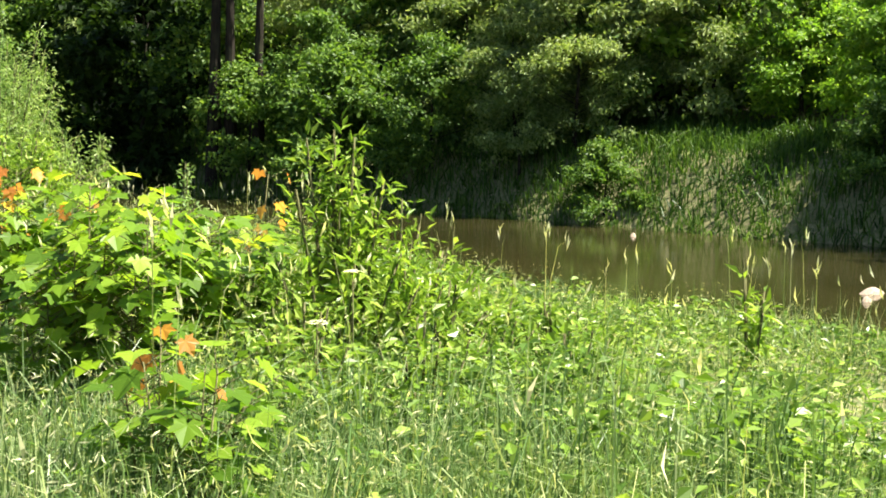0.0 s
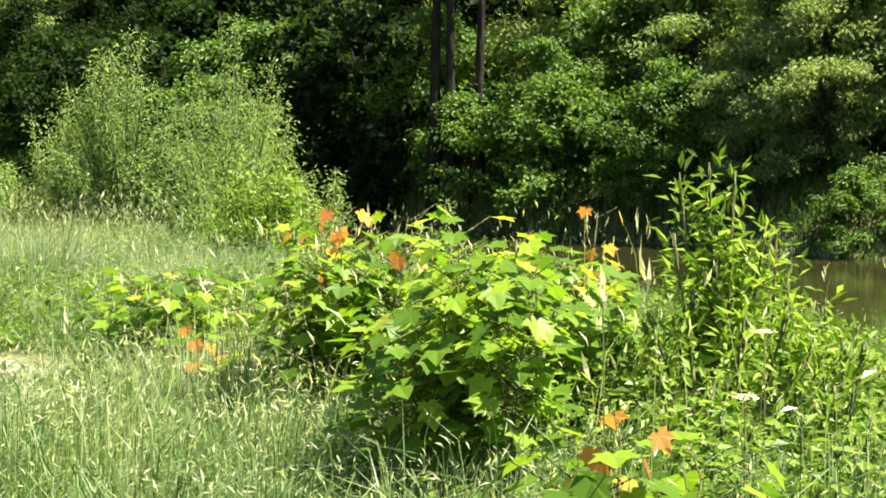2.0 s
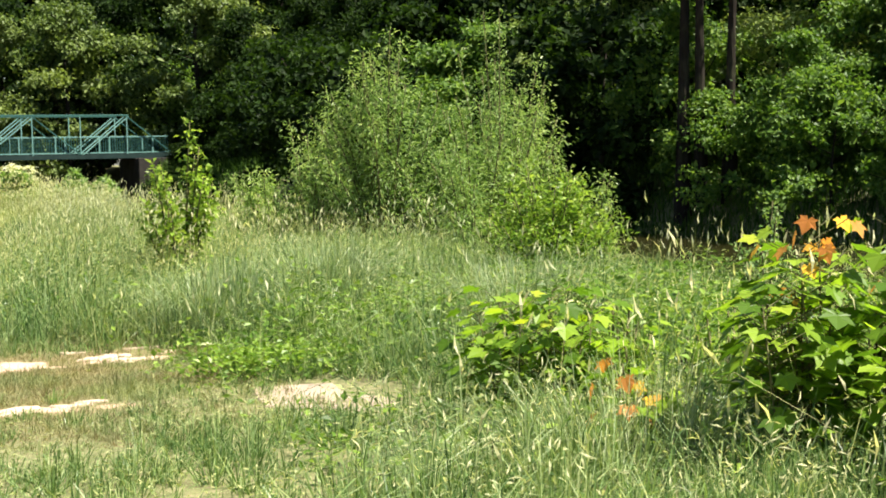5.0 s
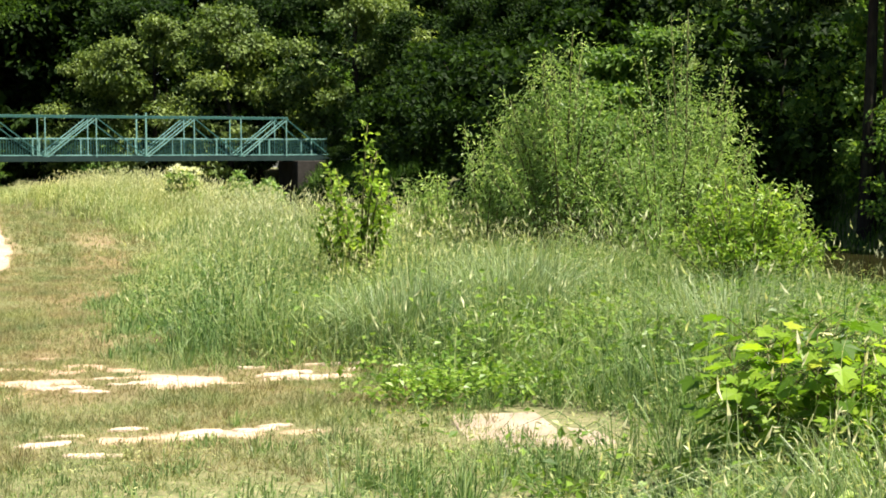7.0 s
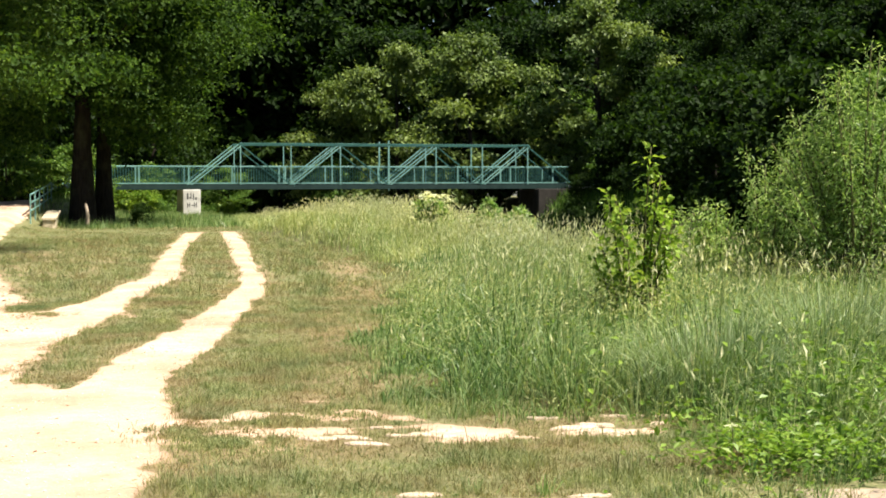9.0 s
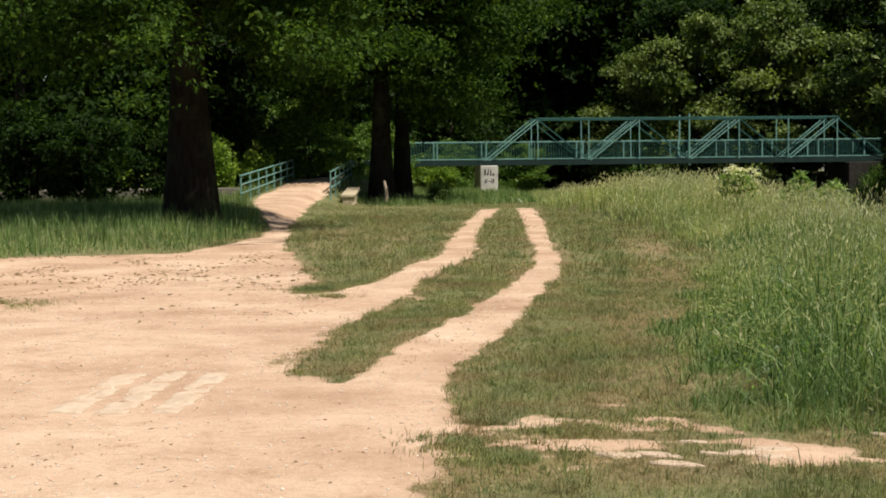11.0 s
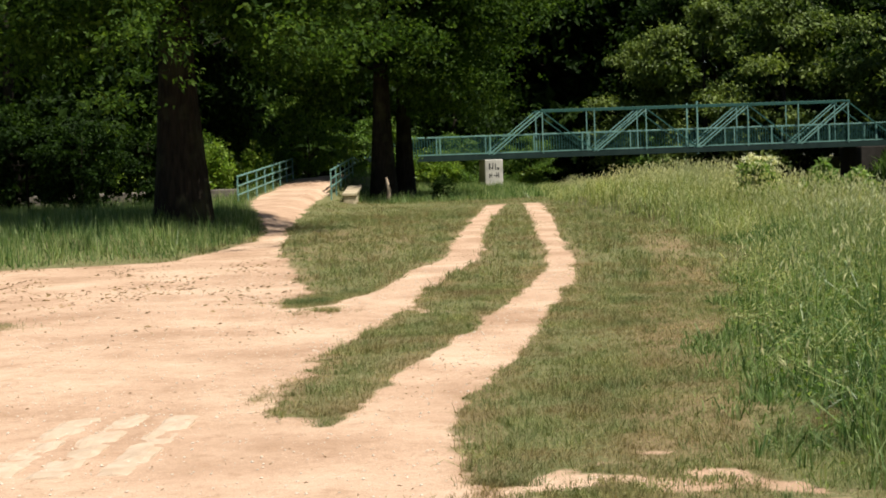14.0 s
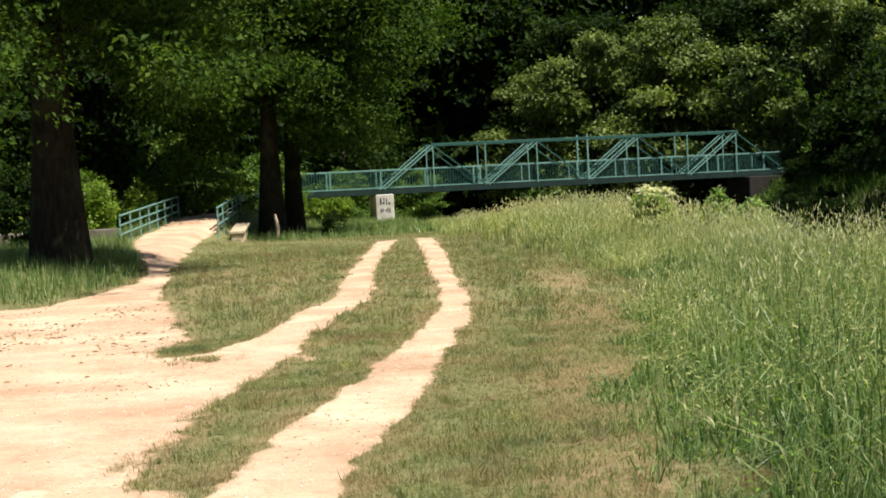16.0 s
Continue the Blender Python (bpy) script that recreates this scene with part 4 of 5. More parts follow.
railing((-10.5, 48.5, 0.64), (-11.2, 63.5, 1.33), 0.95, 8, "turquoise pipe railing along a sandy ramp")
railing((-8.4, 55.8, 0.73), (-8.95, 66.5, 1.28), 0.97, 6, "turquoise pipe railing standing beside a stone parapet")
parapet = empty("parapet", pose(-7.98, 56.0, 0.74, 3.2, 0, 4.5), "low sandstone plinth with pale capping slabs under a railing", "wall")
stone_rng = np.random.default_rng(88)
for i in range(5):
    for j in range(2):
        bm = bmesh.new()
        u = stone_rng.uniform(-0.03, 0.03)
        box(bm, (0.02 + u, i * 0.92 + 0.46 * j + 0.02, -0.55), (0.46 + 1.5 * u, i * 0.92 + 0.46 * j + 0.44, -0.065), 0.04)
        part("stone", bm, SANDSTONE, parapet)
    bm = bmesh.new()
    box(bm, (-0.03, i * 0.92 - 0.03, -0.06), (0.53, i * 0.92 + 0.87, 0.06), 0.02)
    part("capping_slab", bm, SANDSTONE, parapet)
# a broken pale stake between the trunks
stake = empty("stake", pose(-6.72, 60.6, float(ground_z(-6.72, 60.6))), "short pale broken wooden stake between two trunks", "post")
bm = bmesh.new()
limb(bm, [(0, 0, -0.2), (0.03, 0, 0.5), (-0.06, 0, 1.0)], [0.1, 0.085, 0.05], 7)
part("shaft", bm, SLAB, stake)
bm = bmesh.new()
box(bm, (-60, 52.0, 0.2), (-11.3, 52.35, 1.15), 0.03)
tagged(part("low_wall", bm, CONCRETE_OLD, None), "low stained grey concrete wall behind the grass", "wall", kind="structure")

# worn concrete bars let into the earth, and flat stone slabs at the edge of the tall grass
bars = empty("paving_strip", pose(-2.82, 7.75, float(ground_z(-2.82, 7.75)), 0, 0, 2), "three worn pale concrete strips let into sandy earth", "paving")
for x, l in [(-0.32, 2.0), (0.0, 2.1), (0.36, 2.0)]:
    bm = bmesh.new()
    us, vs = np.linspace(-0.15, 0.15, 9), np.linspace(-l / 2, l / 2, 42)
    grid = []
    for v in vs:
        row = []
        for k, u in enumerate(us):
            rim = max(abs(u) / 0.15, 2 * abs(v) / l) > 0.99
            lift = 0.0105 + 0.055 * (float(patchy(x + u + 5, v, 0.16, 3)) - 0.5) - 0.010 * (abs(u) > 0.1)
            row.append(bm.verts.new((x + u, v, -0.1 if rim else lift)))
        grid.append(row)
    for ra, rb in zip(grid, grid[1:]):
        for k in range(len(us) - 1):
            bm.faces.new((ra[k], ra[k + 1], rb[k + 1], rb[k]))
    bm.faces.new([r[0] for r in grid] + [q for q in grid[-1][1:]] + [r[-1] for r in grid[-2::-1]] + [q for q in grid[0][-2:0:-1]])
    part("concrete_strip", bm, STRIP, bars)
slabs = empty("stone_slab", pose(3.32, 2.55, -0.045, 0, 0, -8), "pale worn stone slabs half buried in grass", "slab")
for x, y, w, d in [(-0.2, 0.22, 0.62, 0.86), (0.38, -0.05, 0.48, 1.0), (-0.12, -0.44, 0.46, 0.40)]:
    bm = bmesh.new()
    box(bm, (x - w / 2, y - d / 2, -0.1), (x + w / 2, y + d / 2, 0.06), 0.02)
    part("slab", bm, SLAB, slabs)

# flat pale paving fragments in the worn bands, half sunk in the earth
frag_rng = np.random.default_rng(64)
for k in range(30):
    band = 0 if k < 20 else 1
    fx = frag_rng.uniform(0.45, 3.0) if band == 0 else frag_rng.uniform(0.3, 2.1)
    fy = (5.35 if band == 0 else 3.0) + 0.12 * fx + frag_rng.normal(0, 0.22)
    w, d = frag_rng.uniform(0.07, 0.2), frag_rng.uniform(0.03, 0.075)
    bm = bmesh.new()
    corners = 9
    rim = [(math.cos(q * math.tau / corners) * w * frag_rng.uniform(0.55, 1.2), math.sin(q * math.tau / corners) * d * frag_rng.uniform(0.75, 1.15)) for q in range(corners)]
    low = [bm.verts.new((1.1 * u, 1.1 * v, -0.05)) for u, v in rim]
    mid = [bm.verts.new((u, v, 0.006 + frag_rng.uniform(-0.004, 0.004))) for u, v in rim]
    top = [bm.verts.new((0.85 * u, 0.85 * v, 0.014 + frag_rng.uniform(-0.003, 0.003))) for u, v in rim]
    for a, b in ((low, mid), (mid, top)):
        for q in range(corners):
            bm.faces.new((a[q], a[(q + 1) % corners], b[(q + 1) % corners], b[q]))
    bm.faces.new(top)
    frag = part("paving_fragment", bm, STRIP, None)
    frag.matrix_world = pose(fx, fy, float(ground_z(fx, fy)), frag_rng.normal(0, 2), frag_rng.normal(0, 2), frag_rng.normal(5, 14))
    tagged(frag, "flat pale paving fragment sunk in worn earth", "stone", "paving fragments in the worn bands")

# pale stones added in the river where white birds swim, and one beside
for x, y, r in ((14.9, 0.55, 0.30), (18.6, 8.2, 0.13), (14.2, 0.1, 0.14)):
    bm = bmesh.new()
    bmesh.ops.create_icosphere(bm, subdivisions=3, radius=1.0)
    base = float(ground_z(x, y))
    half = (WATER_Z + 0.1 * r - base) / 2 + 0.05
    for v in bm.verts:
        k = 0.8 + 0.45 * float(patchy(v.co.x * 2 + x, v.co.y * 2 + v.co.z, 0.8, 2))
        v.co = Vector((v.co.x * r * k, v.co.y * r * 0.7 * k, v.co.z * half))
    stone = part("river_stone", bm, SLAB, None)
    stone.location = (x, y, base + half - 0.05)
    tagged(stone, "pale worn stone standing out of brown river water", "stone")

# ---- plants on the near bank ----


def shrub(name, seed, h, r, stems, leaf, per, wide, material, label, category="bush", droop=0.1, z0=0.25, spread=0.8):
    """Many thin stems that fan out, each with leaves along it."""
    g = np.random.default_rng(seed)
    root = empty(name, pose(0, 0, 0), label, category)
    bm = bmesh.new()
    C, W, F = [], [], []
    for _ in range(stems):
        a = g.uniform(0, math.tau)
        q = r * math.sqrt(g.uniform(0.02, 1))
        top = h * (1 - 0.55 * (q / r) ** 2) * g.uniform(0.72, 1.03)
        p0 = np.array([0.25 * q * math.cos(a), 0.25 * q * math.sin(a), -0.08])
        p3 = np.array([q * math.cos(a) * spread, q * math.sin(a) * spread, top])
        p1 = p0 + np.array([0.15 * (p3 - p0)[0], 0.15 * (p3 - p0)[1], 0.5 * top])
        ts = np.linspace(0, 1, 5)
        pts = [(1 - t) ** 2 * p0 + 2 * t * (1 - t) * p1 + t * t * p3 for t in ts]
        limb(bm, [tuple(p) for p in pts], [0.006 + 0.006 * h * (1 - t) for t in ts], 4)
        t = g.uniform(z0, 1, per) ** 0.8
        pos = ((1 - t) ** 2)[:, None] * p0 + (2 * t * (1 - t))[:, None] * p1 + (t * t)[:, None] * p3
        side = unit(g.normal(0, 1, (per, 3)))
        twig = g.uniform(0.0, 0.22, per)[:, None] * r * side * np.array([1, 1, 0.6])
        C.append(pos + twig)
        W.append(unit(side + np.array([0, 0, 0.45 - droop * 4])))
        F.append(unit(g.normal(0, 0.5, (per, 3)) + np.array([0, 0, 1.0])))
    tagged(part("stem", bm, STEM, root), kind="stuff")
    C, W, F = map(np.concatenate, (C, W, F))
    tagged(leaves("foliage", C, W, F, leaf * g.uniform(0.55, 1.25, len(C)), wide, material, root), kind="stuff")
    return root


def stand(ob, x, y, turn=0.0):
    ob.matrix_world = pose(x, y, float(ground_z(x, y)), 0, 0, turn)
    return ob


for i, (x, y, h, r, stems, per) in enumerate([(9.75, 14.0, 4.5, 1.15, 38, 210), (8.1, 14.6, 3.9, 1.15, 36, 210), (10.7, 13.6, 3.3, 0.95, 24, 170), (9.0, 13.2, 2.6, 1.5, 30, 150), (7.2, 15.6, 2.45, 0.9, 14, 140), (6.6, 15.9, 1.7, 0.8, 12, 120)]):
    stand(shrub("willow_bush", 21 + 100 * i, h, r, stems, 0.08, per + 170, 0.28, WILLOW, "large pale green willow bush on the near bank", droop=0.16, spread=1.12), x, y)
stand(shrub("green_bush", 23, 1.55, 1.15, 55, 0.08, 130, 0.5, SHRUB, "bright green round-leaved bush beside the willow"), 8.2, 9.2)
stand(shrub("sapling", 24, 2.25, 0.62, 16, 0.085, 110, 0.7, SHRUB, "slender bright green sapling standing in tall grass", "sapling"), 4.25, 11.5)
stand(shrub("shrub", 25, 1.6, 0.55, 18, 0.085, 120, 0.34, SHRUB, "upright leafy shrub with long pointed bright leaves", "shrub", z0=0.35), 5.05, -3.4)
stand(shrub("shrub", 26, 1.15, 0.75, 28, 0.08, 100, 0.34, SHRUB, "bushy green shrub with narrow leaves on the bank", "shrub"), 5.7, -3.0)
stand(shrub("shrub", 27, 0.85, 0.28, 6, 0.10, 26, 0.36, SHRUB, "small pale green seedling at the edge of the bank", "shrub"), 7.6, -4.0)
stand(shrub("shrub", 28, 1.15, 0.5, 16, 0.06, 90, 0.5, WILLOW, "grey-green shrub at the edge of the bank", "shrub"), 8.4, 5.0)
for i, (x, y, h, r) in enumerate([(4.75, 33.5, 1.28, 0.62), (6.1, 33.0, 1.12, 0.5), (6.9, 33.0, 1.12, 0.55)]):
    b = stand(shrub("elder_bush", 30 + i, h, r, 30, 0.15, 150, 0.6, WILLOW, "pale leafy bush with creamy flower heads on the ridge"), x, y)
    if i < 1:
        gg = np.random.default_rng(60 + i)
        n = 700
        head = gg.integers(0, 22, n)
        hp = np.stack([gg.uniform(-r, r, 22) * 0.75, gg.uniform(-r, r, 22) * 0.75, gg.uniform(0.7, 0.98, 22) * h], 1)
        p = hp[head] + gg.normal(0, 0.05, (n, 3)) * np.array([1, 1, 0.35])
        tagged(leaves("blossom", p, gg.normal(0, 1, (n, 3)), np.tile([0, 0, 1.0], (n, 1)) + gg.normal(0, 0.3, (n, 3)), 0.05, 0.9, PETAL, b), kind="stuff")

for i, (x, y, h, r) in enumerate([(-1.0, 87.6, 1.5, 1.2), (-6.2, 88.4, 1.9, 1.5), (-8.4, 89.5, 2.4, 1.5), (0.3, 88.8, 1.2, 0.9)]):
    stand(shrub("green_bush", 80 + i, h, r, 26, 0.2, 90, 0.6, SHRUB, "sunlit yellow-green bush beside the bridge pier"), x, y)

for i, (x, y, h, r) in enumerate([(-13.3, 57.5, 2.7, 1.3), (-17.6, 58.5, 2.3, 1.3), (-12.2, 60.5, 2.2, 1.0)]):
    stand(shrub("green_bush", 90 + i, h, r, 30, 0.15, 110, 0.6, SHRUB, "sunlit yellow-green bush behind the low wall"), x, y)
# nettle clumps between the maples and the shrubs
for i, (x, y, h) in enumerate([(4.5, -3.9, 0.85), (4.9, -4.3, 0.75), (5.4, -3.8, 0.8), (5.0, -2.7, 0.9), (5.6, -2.3, 0.9), (6.2, -3.2, 0.7), (6.3, -2.2, 0.75), (4.4, -4.8, 0.6), (5.9, -4.3, 0.6), (6.9, -3.0, 0.55), (6.0, -1.2, 0.8), (5.2, -0.6, 0.8), (4.4, -0.9, 0.75), (4.2, 0.3, 0.75), (4.6, -0.2, 0.8), (4.0, 0.75, 0.6), (4.5, 0.9, 0.65), (3.55, -0.35, 0.55), (3.95, -0.45, 0.65), (5.0, 0.5, 0.7), (3.5, -4.2, 0.5), (3.9, -4.4, 0.5), (3.3, -3.2, 0.45)]):
    stand(shrub("nettle_clump", 200 + i, h, 0.42, 22, 0.075, 46, 0.42, HERB, "leafy green nettle clump on the bank", "plant", z0=0.2), x, y)

# maples: lobed leaves on long stalks, each leaf a part


def maple_leaf_mesh(name, material, seed):
    g = np.random.default_rng(seed)
    outline = []
    for a, r in [(-90, 0.08), (-62, 0.34), (-30, 0.42), (-18, 0.66), (0, 0.46), (16, 0.58), (34, 0.92), (46, 0.60), (62, 0.66), (90, 1.0), (118, 0.66), (134, 0.60), (146, 0.92), (164, 0.58), (180, 0.46), (198, 0.66), (210, 0.42), (242, 0.34)]:
        t = radians(a)
        k = r * g.uniform(0.94, 1.06) * 0.62
        x, y = k * math.cos(t), k * math.sin(t) + 0.38
        outline.append((x, y, 0.10 * abs(x) - 0.22 * max(0, y - 0.5) ** 2 - 0.14 * x * x))
    me = bpy.data.meshes.new(name)
    pts = outline + [(0, 0.38, -0.02)]
    c = len(outline)
    me.from_pydata(pts, [], [(i, (i + 1) % c, c) for i in range(c)])
    me.materials.append(material)
    return me


MAPLE = {k: [maple_leaf_mesh("maple_leaf", m, s + i) for i in range(2)] for k, m, s in (("g", MAPLE_GREEN, 1), ("y", MAPLE_YELLOW, 5), ("r", MAPLE_RED, 9))}


def maple(seed, x, y, h, r, stems, per, tips, size, label):
    """A maple seedling: thin stems with pairs of lobed leaves; the young tips are yellow or red."""
    g = np.random.default_rng(seed)
    root = empty("maple_sapling", pose(x, y, float(ground_z(x, y))), label, "sapling", "maple saplings on the bank")
    bm = bmesh.new()
    spots = []
    for s in range(stems):
        a = g.uniform(0, math.tau)
        q = r * math.sqrt(g.uniform(0.0, 1)) if s else 0.0
        top = np.array([q * math.cos(a), q * math.sin(a), h * (1.0 if s == 0 else g.uniform(0.68, 0.98))])
        low = np.array([top[0] * 0.45, top[1] * 0.45, -0.05])
        mid = (low + top) / 2 + np.array([*g.normal(0, 0.03, 2), 0])
        limb(bm, [tuple(low), tuple(mid), tuple(top)], [0.006, 0.005, 0.003], 5)
        for k in range(per):
            u = 1 - (k // 2) * (0.56 / max(1, per / 2)) - 0.02
            p = low + (top - low) * u
            aa = a + k * 2.4 + g.normal(0, 0.3)
            stalk = g.uniform(0.05, 0.17)
            tip = p + np.array([math.cos(aa) * stalk, math.sin(aa) * stalk, stalk * 0.55])
            limb(bm, [tuple(p), tuple(tip)], [0.003, 0.002], 3)
            kind = "g"
            if k < (5 if tips[s % len(tips)] == "r" else 2):
                kind = tips[s % len(tips)]
            elif k < 4 and g.random() < 0.4:
                kind = "y"
            spots.append((tip, aa, size * (0.7 if kind == "r" else g.uniform(0.75, 1.15)), kind))
    tagged(part("stem", bm, STEM, root), kind="stuff")
    for p, aa, sz, kind in spots:
        ob = new("leaf", MAPLE[kind][int(g.integers(0, 2))])
        ob.parent = root
        tilt = g.uniform(-48, 8) if kind != "r" else g.uniform(-82, -45)
        ob.matrix_local = Matrix.Translation(p) @ Euler((radians(tilt), radians(g.uniform(-22, 22)), aa - math.pi / 2), "XYZ").to_matrix().to_4x4() @ Matrix.Diagonal((sz, sz, sz, 1))
    return root


maple(51, 3.55, -3.65, 1.30, 0.46, 14, 36, "ygggg", 0.14, "bright green maple sapling with yellow young leaves")
maple(52, 3.85, -2.0, 1.28, 0.44, 14, 36, "rrgygggg", 0.14, "green maple sapling with reddish young leaf tips")
maple(53, 4.1, -2.9, 1.12, 0.58, 17, 36, "ygggg", 0.145, "dense green maple sapling among tall grass")
maple(54, 4.7, -2.4, 1.08, 0.55, 15, 34, "ygggg", 0.14, "dense green maple sapling among tall grass")
maple(55, 5.65, -1.65, 1.28, 0.16, 3, 8, "ry", 0.16, "thin maple sapling with one orange-red tip")
maple(56, 3.05, -5.35, 0.86, 0.32, 8, 18, "rggy", 0.14, "small maple sapling with orange and yellow leaves")
maple(57, 3.75, 0.15, 0.86, 0.5, 15, 20, "ggggggy", 0.14, "low maple sapling with a yellowish top")
maple(58, 3.35, -1.3, 0.62, 0.25, 5, 12, "rgg", 0.15, "low maple sapling half hidden in grass")

# ---- grass and herbs ----


def scatter(seed, n, x0, x1, y0, y1, keep):
    g = np.random.default_rng(seed)
    x, y = g.uniform(x0, x1, n), g.uniform(y0, y1, n)
    k = g.random(n) < keep(x, y)
    return x[k], y[k], g


def clumped(seed, n, each, r, x0, x1, y0, y1, keep):
    """Places gathered in tussocks: x, y, the way outward from the tussock's middle, and its own vigour."""
    cx, cy, g = scatter(seed, n, x0, x1, y0, y1, keep)
    size = g.uniform(0.5, 1.3, len(cx))
    i = np.repeat(np.arange(len(cx)), each)
    a, q = g.uniform(0, math.tau, len(i)), np.abs(g.normal(0, 0.55, len(i)))
    off = np.stack([np.cos(a) * q, np.sin(a) * q, 0 * a], 1)
    rr = r * size[i]
    return cx[i] + off[:, 0] * rr, cy[i] + off[:, 1] * rr, off, size[i], g


def tall_zone(x, y):
    """1 where tall grass grows."""
    edge = along(TALL_EDGE, y) + 0.25 * wob(x, y, 1.7, 1.0)
    shore = along(NEAR_SHORE, y)
    return smooth((x - edge + 0.2) / 0.4) * smooth((shore - 0.4 - x) / 0.5)


def on_slab(x, y):
    return np.hypot((x - 3.4) / 0.6, (y - 2.4) / 0.85) < 0.85 + 0.55 * patchy(x, y, 0.3)


def tall_near(x, y):
    return tall_zone(x, y) * np.where(on_slab(x, y), 0.0, 1.0) * (0.35 + 0.65 * smooth(2.2 * patchy(x, y, 0.5, 2) - 0.5))


def stuff(ob, label, category):
    return tagged(ob, label, category, kind="stuff")


def meadow_height(x, y):
    low = smooth((x - 5.2) / 1.2) * smooth((2 - y) / 4)
    return (0.62 + 0.14 * wob(x, y, 0.9, 4.0)) * (0.6 + 0.8 * patchy(x, y, 0.55, 2)) * (1 - 0.5 * low) * (0.25 + 0.75 * smooth((x - along(TALL_EDGE, y) + 0.1) / 1.7))


x, y, off, vig, g = clumped(101, 5200, 25, 0.13, 0.9, 9.6, -7.5, 7.0, tall_near)
stuff(blades("tall_grass", x, y, ground_z(x, y) - 0.02, meadow_height(x, y) * vig * g.uniform(0.45, 1.05, len(x)), g.uniform(0.004, 0.009, len(x)), GRASS_TALL, 0.95, 5, away=off, fine=False), "tall green meadow grass on the river bank", "grass")
x, y, off, vig, g = clumped(102, 5600, 25, 0.2, 0.8, 10, 7.0, 26, tall_near)
stuff(blades("tall_grass", x, y, ground_z(x, y) - 0.02, meadow_height(x, y) * vig * g.uniform(0.5, 1.1, len(x)), g.uniform(0.006, 0.013, len(x)), GRASS_TALL, 1.0, 6, away=off, fine=False), "tall green meadow grass beside a worn track", "grass")
x, y, g = scatter(103, 80000, -0.8, 9.5, 26, 84, tall_near)
stuff(blades("tall_grass", x, y, ground_z(x, y) - 0.02, 0.54 * (1 - 0.1 * smooth((y - 44) / 12)) * smooth((x - along(TALL_EDGE, y) + 0.5) / 0.9) * g.uniform(0.6, 1.2, len(x)), g.uniform(0.012, 0.026, len(x)), GRASS_PALE, 0.8, 7), "tall pale grass on the ridge before the bridge", "grass")
x, y, g = scatter(104, 120000, 0.6, 11.5, -20, -7.3, tall_near)
stuff(spikes("tall_grass", x, y, ground_z(x, y) - 0.02, 0.62 * g.uniform(0.5, 1.15, len(x)), g.uniform(0.010, 0.020, len(x)), GRASS_TALL, 0.6, 14), "tall green meadow grass along the river bank", "grass")
x, y, g = scatter(105, 60000, 9.2, 13.0, -20, 60, tall_near)
stuff(spikes("tall_grass", x, y, ground_z(x, y) - 0.02, 0.5 * g.uniform(0.5, 1.15, len(x)), g.uniform(0.012, 0.024, len(x)), GRASS_TALL, 0.6, 15), "green grass on the slope to the water", "grass")
# stalks with pale seed heads above the leaf blades
for seed, n, box_, w, h in ((111, 9000, (2.0, 9.4, -7.5, 7.0), 0.004, 0.95), (112, 24000, (1.2, 9.6, 7.0, 26), 0.005, 0.9), (113, 56000, (0.0, 9, 26, 70), 0.009, 0.74)):
    def dry(x, y):
        ridge = smooth((y - 10) / 12) * smooth((x - along(TALL_EDGE, y) - 0.6) / 1.2)
        return tall_near(x, y) * (0.35 * smooth(0.3 + wob(x, y, 0.8, 5.0)) + 0.65 * ridge)
    x, y, g = scatter(seed, n, *box_, dry)
    hh = h * (1 - 0.2 * smooth((y - 40) / 14)) * g.uniform(0.7, 1.15, len(x)) * np.clip(meadow_height(x, y) / 0.62, 0.6, 1.2)
    stuff(blades("seeding_grass", x, y, ground_z(x, y), hh, w, GRASS_DRY, 0.45, seed, wind=(0.6, 0.2)), "pale seeding grass stalks over the meadow", "grass")
    top = np.stack([x, y, ground_z(x, y) + hh * 0.93], 1) + g.normal(0, 0.09, (len(x), 3)) * np.array([1, 1, 0.5])
    stuff(leaves("seed_heads", top, np.stack([g.normal(0, 0.35, len(x)), g.normal(0, 0.35, len(x)), np.ones(len(x))], 1), g.normal(0, 1, (len(x), 3)), g.uniform(0.05, 0.12, len(x)), 0.16 if y[0] < 26 else 0.28, SEED), "pale feathery grass seed heads", "grass")

# fine spikelets that catch the light among the blades
x, y, g = scatter(114, 70000, 2.0, 9.4, -7.5, 8.5, lambda x, y: tall_near(x, y) * (0.15 + 0.85 * smooth(2.4 * patchy(x, y, 0.8) - 0.8)))
n = len(x)
stuff(leaves("spikelets", np.stack([x, y, ground_z(x, y) + meadow_height(x, y) * g.uniform(0.45, 1.05, n)], 1), g.normal(0, 1, (n, 3)) * np.array([1, 1, 0.7]), g.normal(0, 1, (n, 3)) + np.array([0, 0, 0.6]), g.uniform(0.018, 0.045, n), 0.22, GRASS_DRY), "fine pale grass spikelets among the blades", "grass")

x, y, g = scatter(115, 34000, 1.6, 7.5, 8.5, 20, lambda x, y: tall_near(x, y) * (0.15 + 0.85 * smooth(2.4 * patchy(x, y, 0.9) - 0.8)))
n = len(x)
stuff(leaves("spikelets", np.stack([x, y, ground_z(x, y) + meadow_height(x, y) * g.uniform(0.5, 1.1, n)], 1), g.normal(0, 1, (n, 3)) * np.array([1, 1, 0.7]), g.normal(0, 1, (n, 3)) + np.array([0, 0, 0.6]), g.uniform(0.03, 0.065, n), 0.2, GRASS_DRY), "fine pale grass spikelets beside the track", "grass")

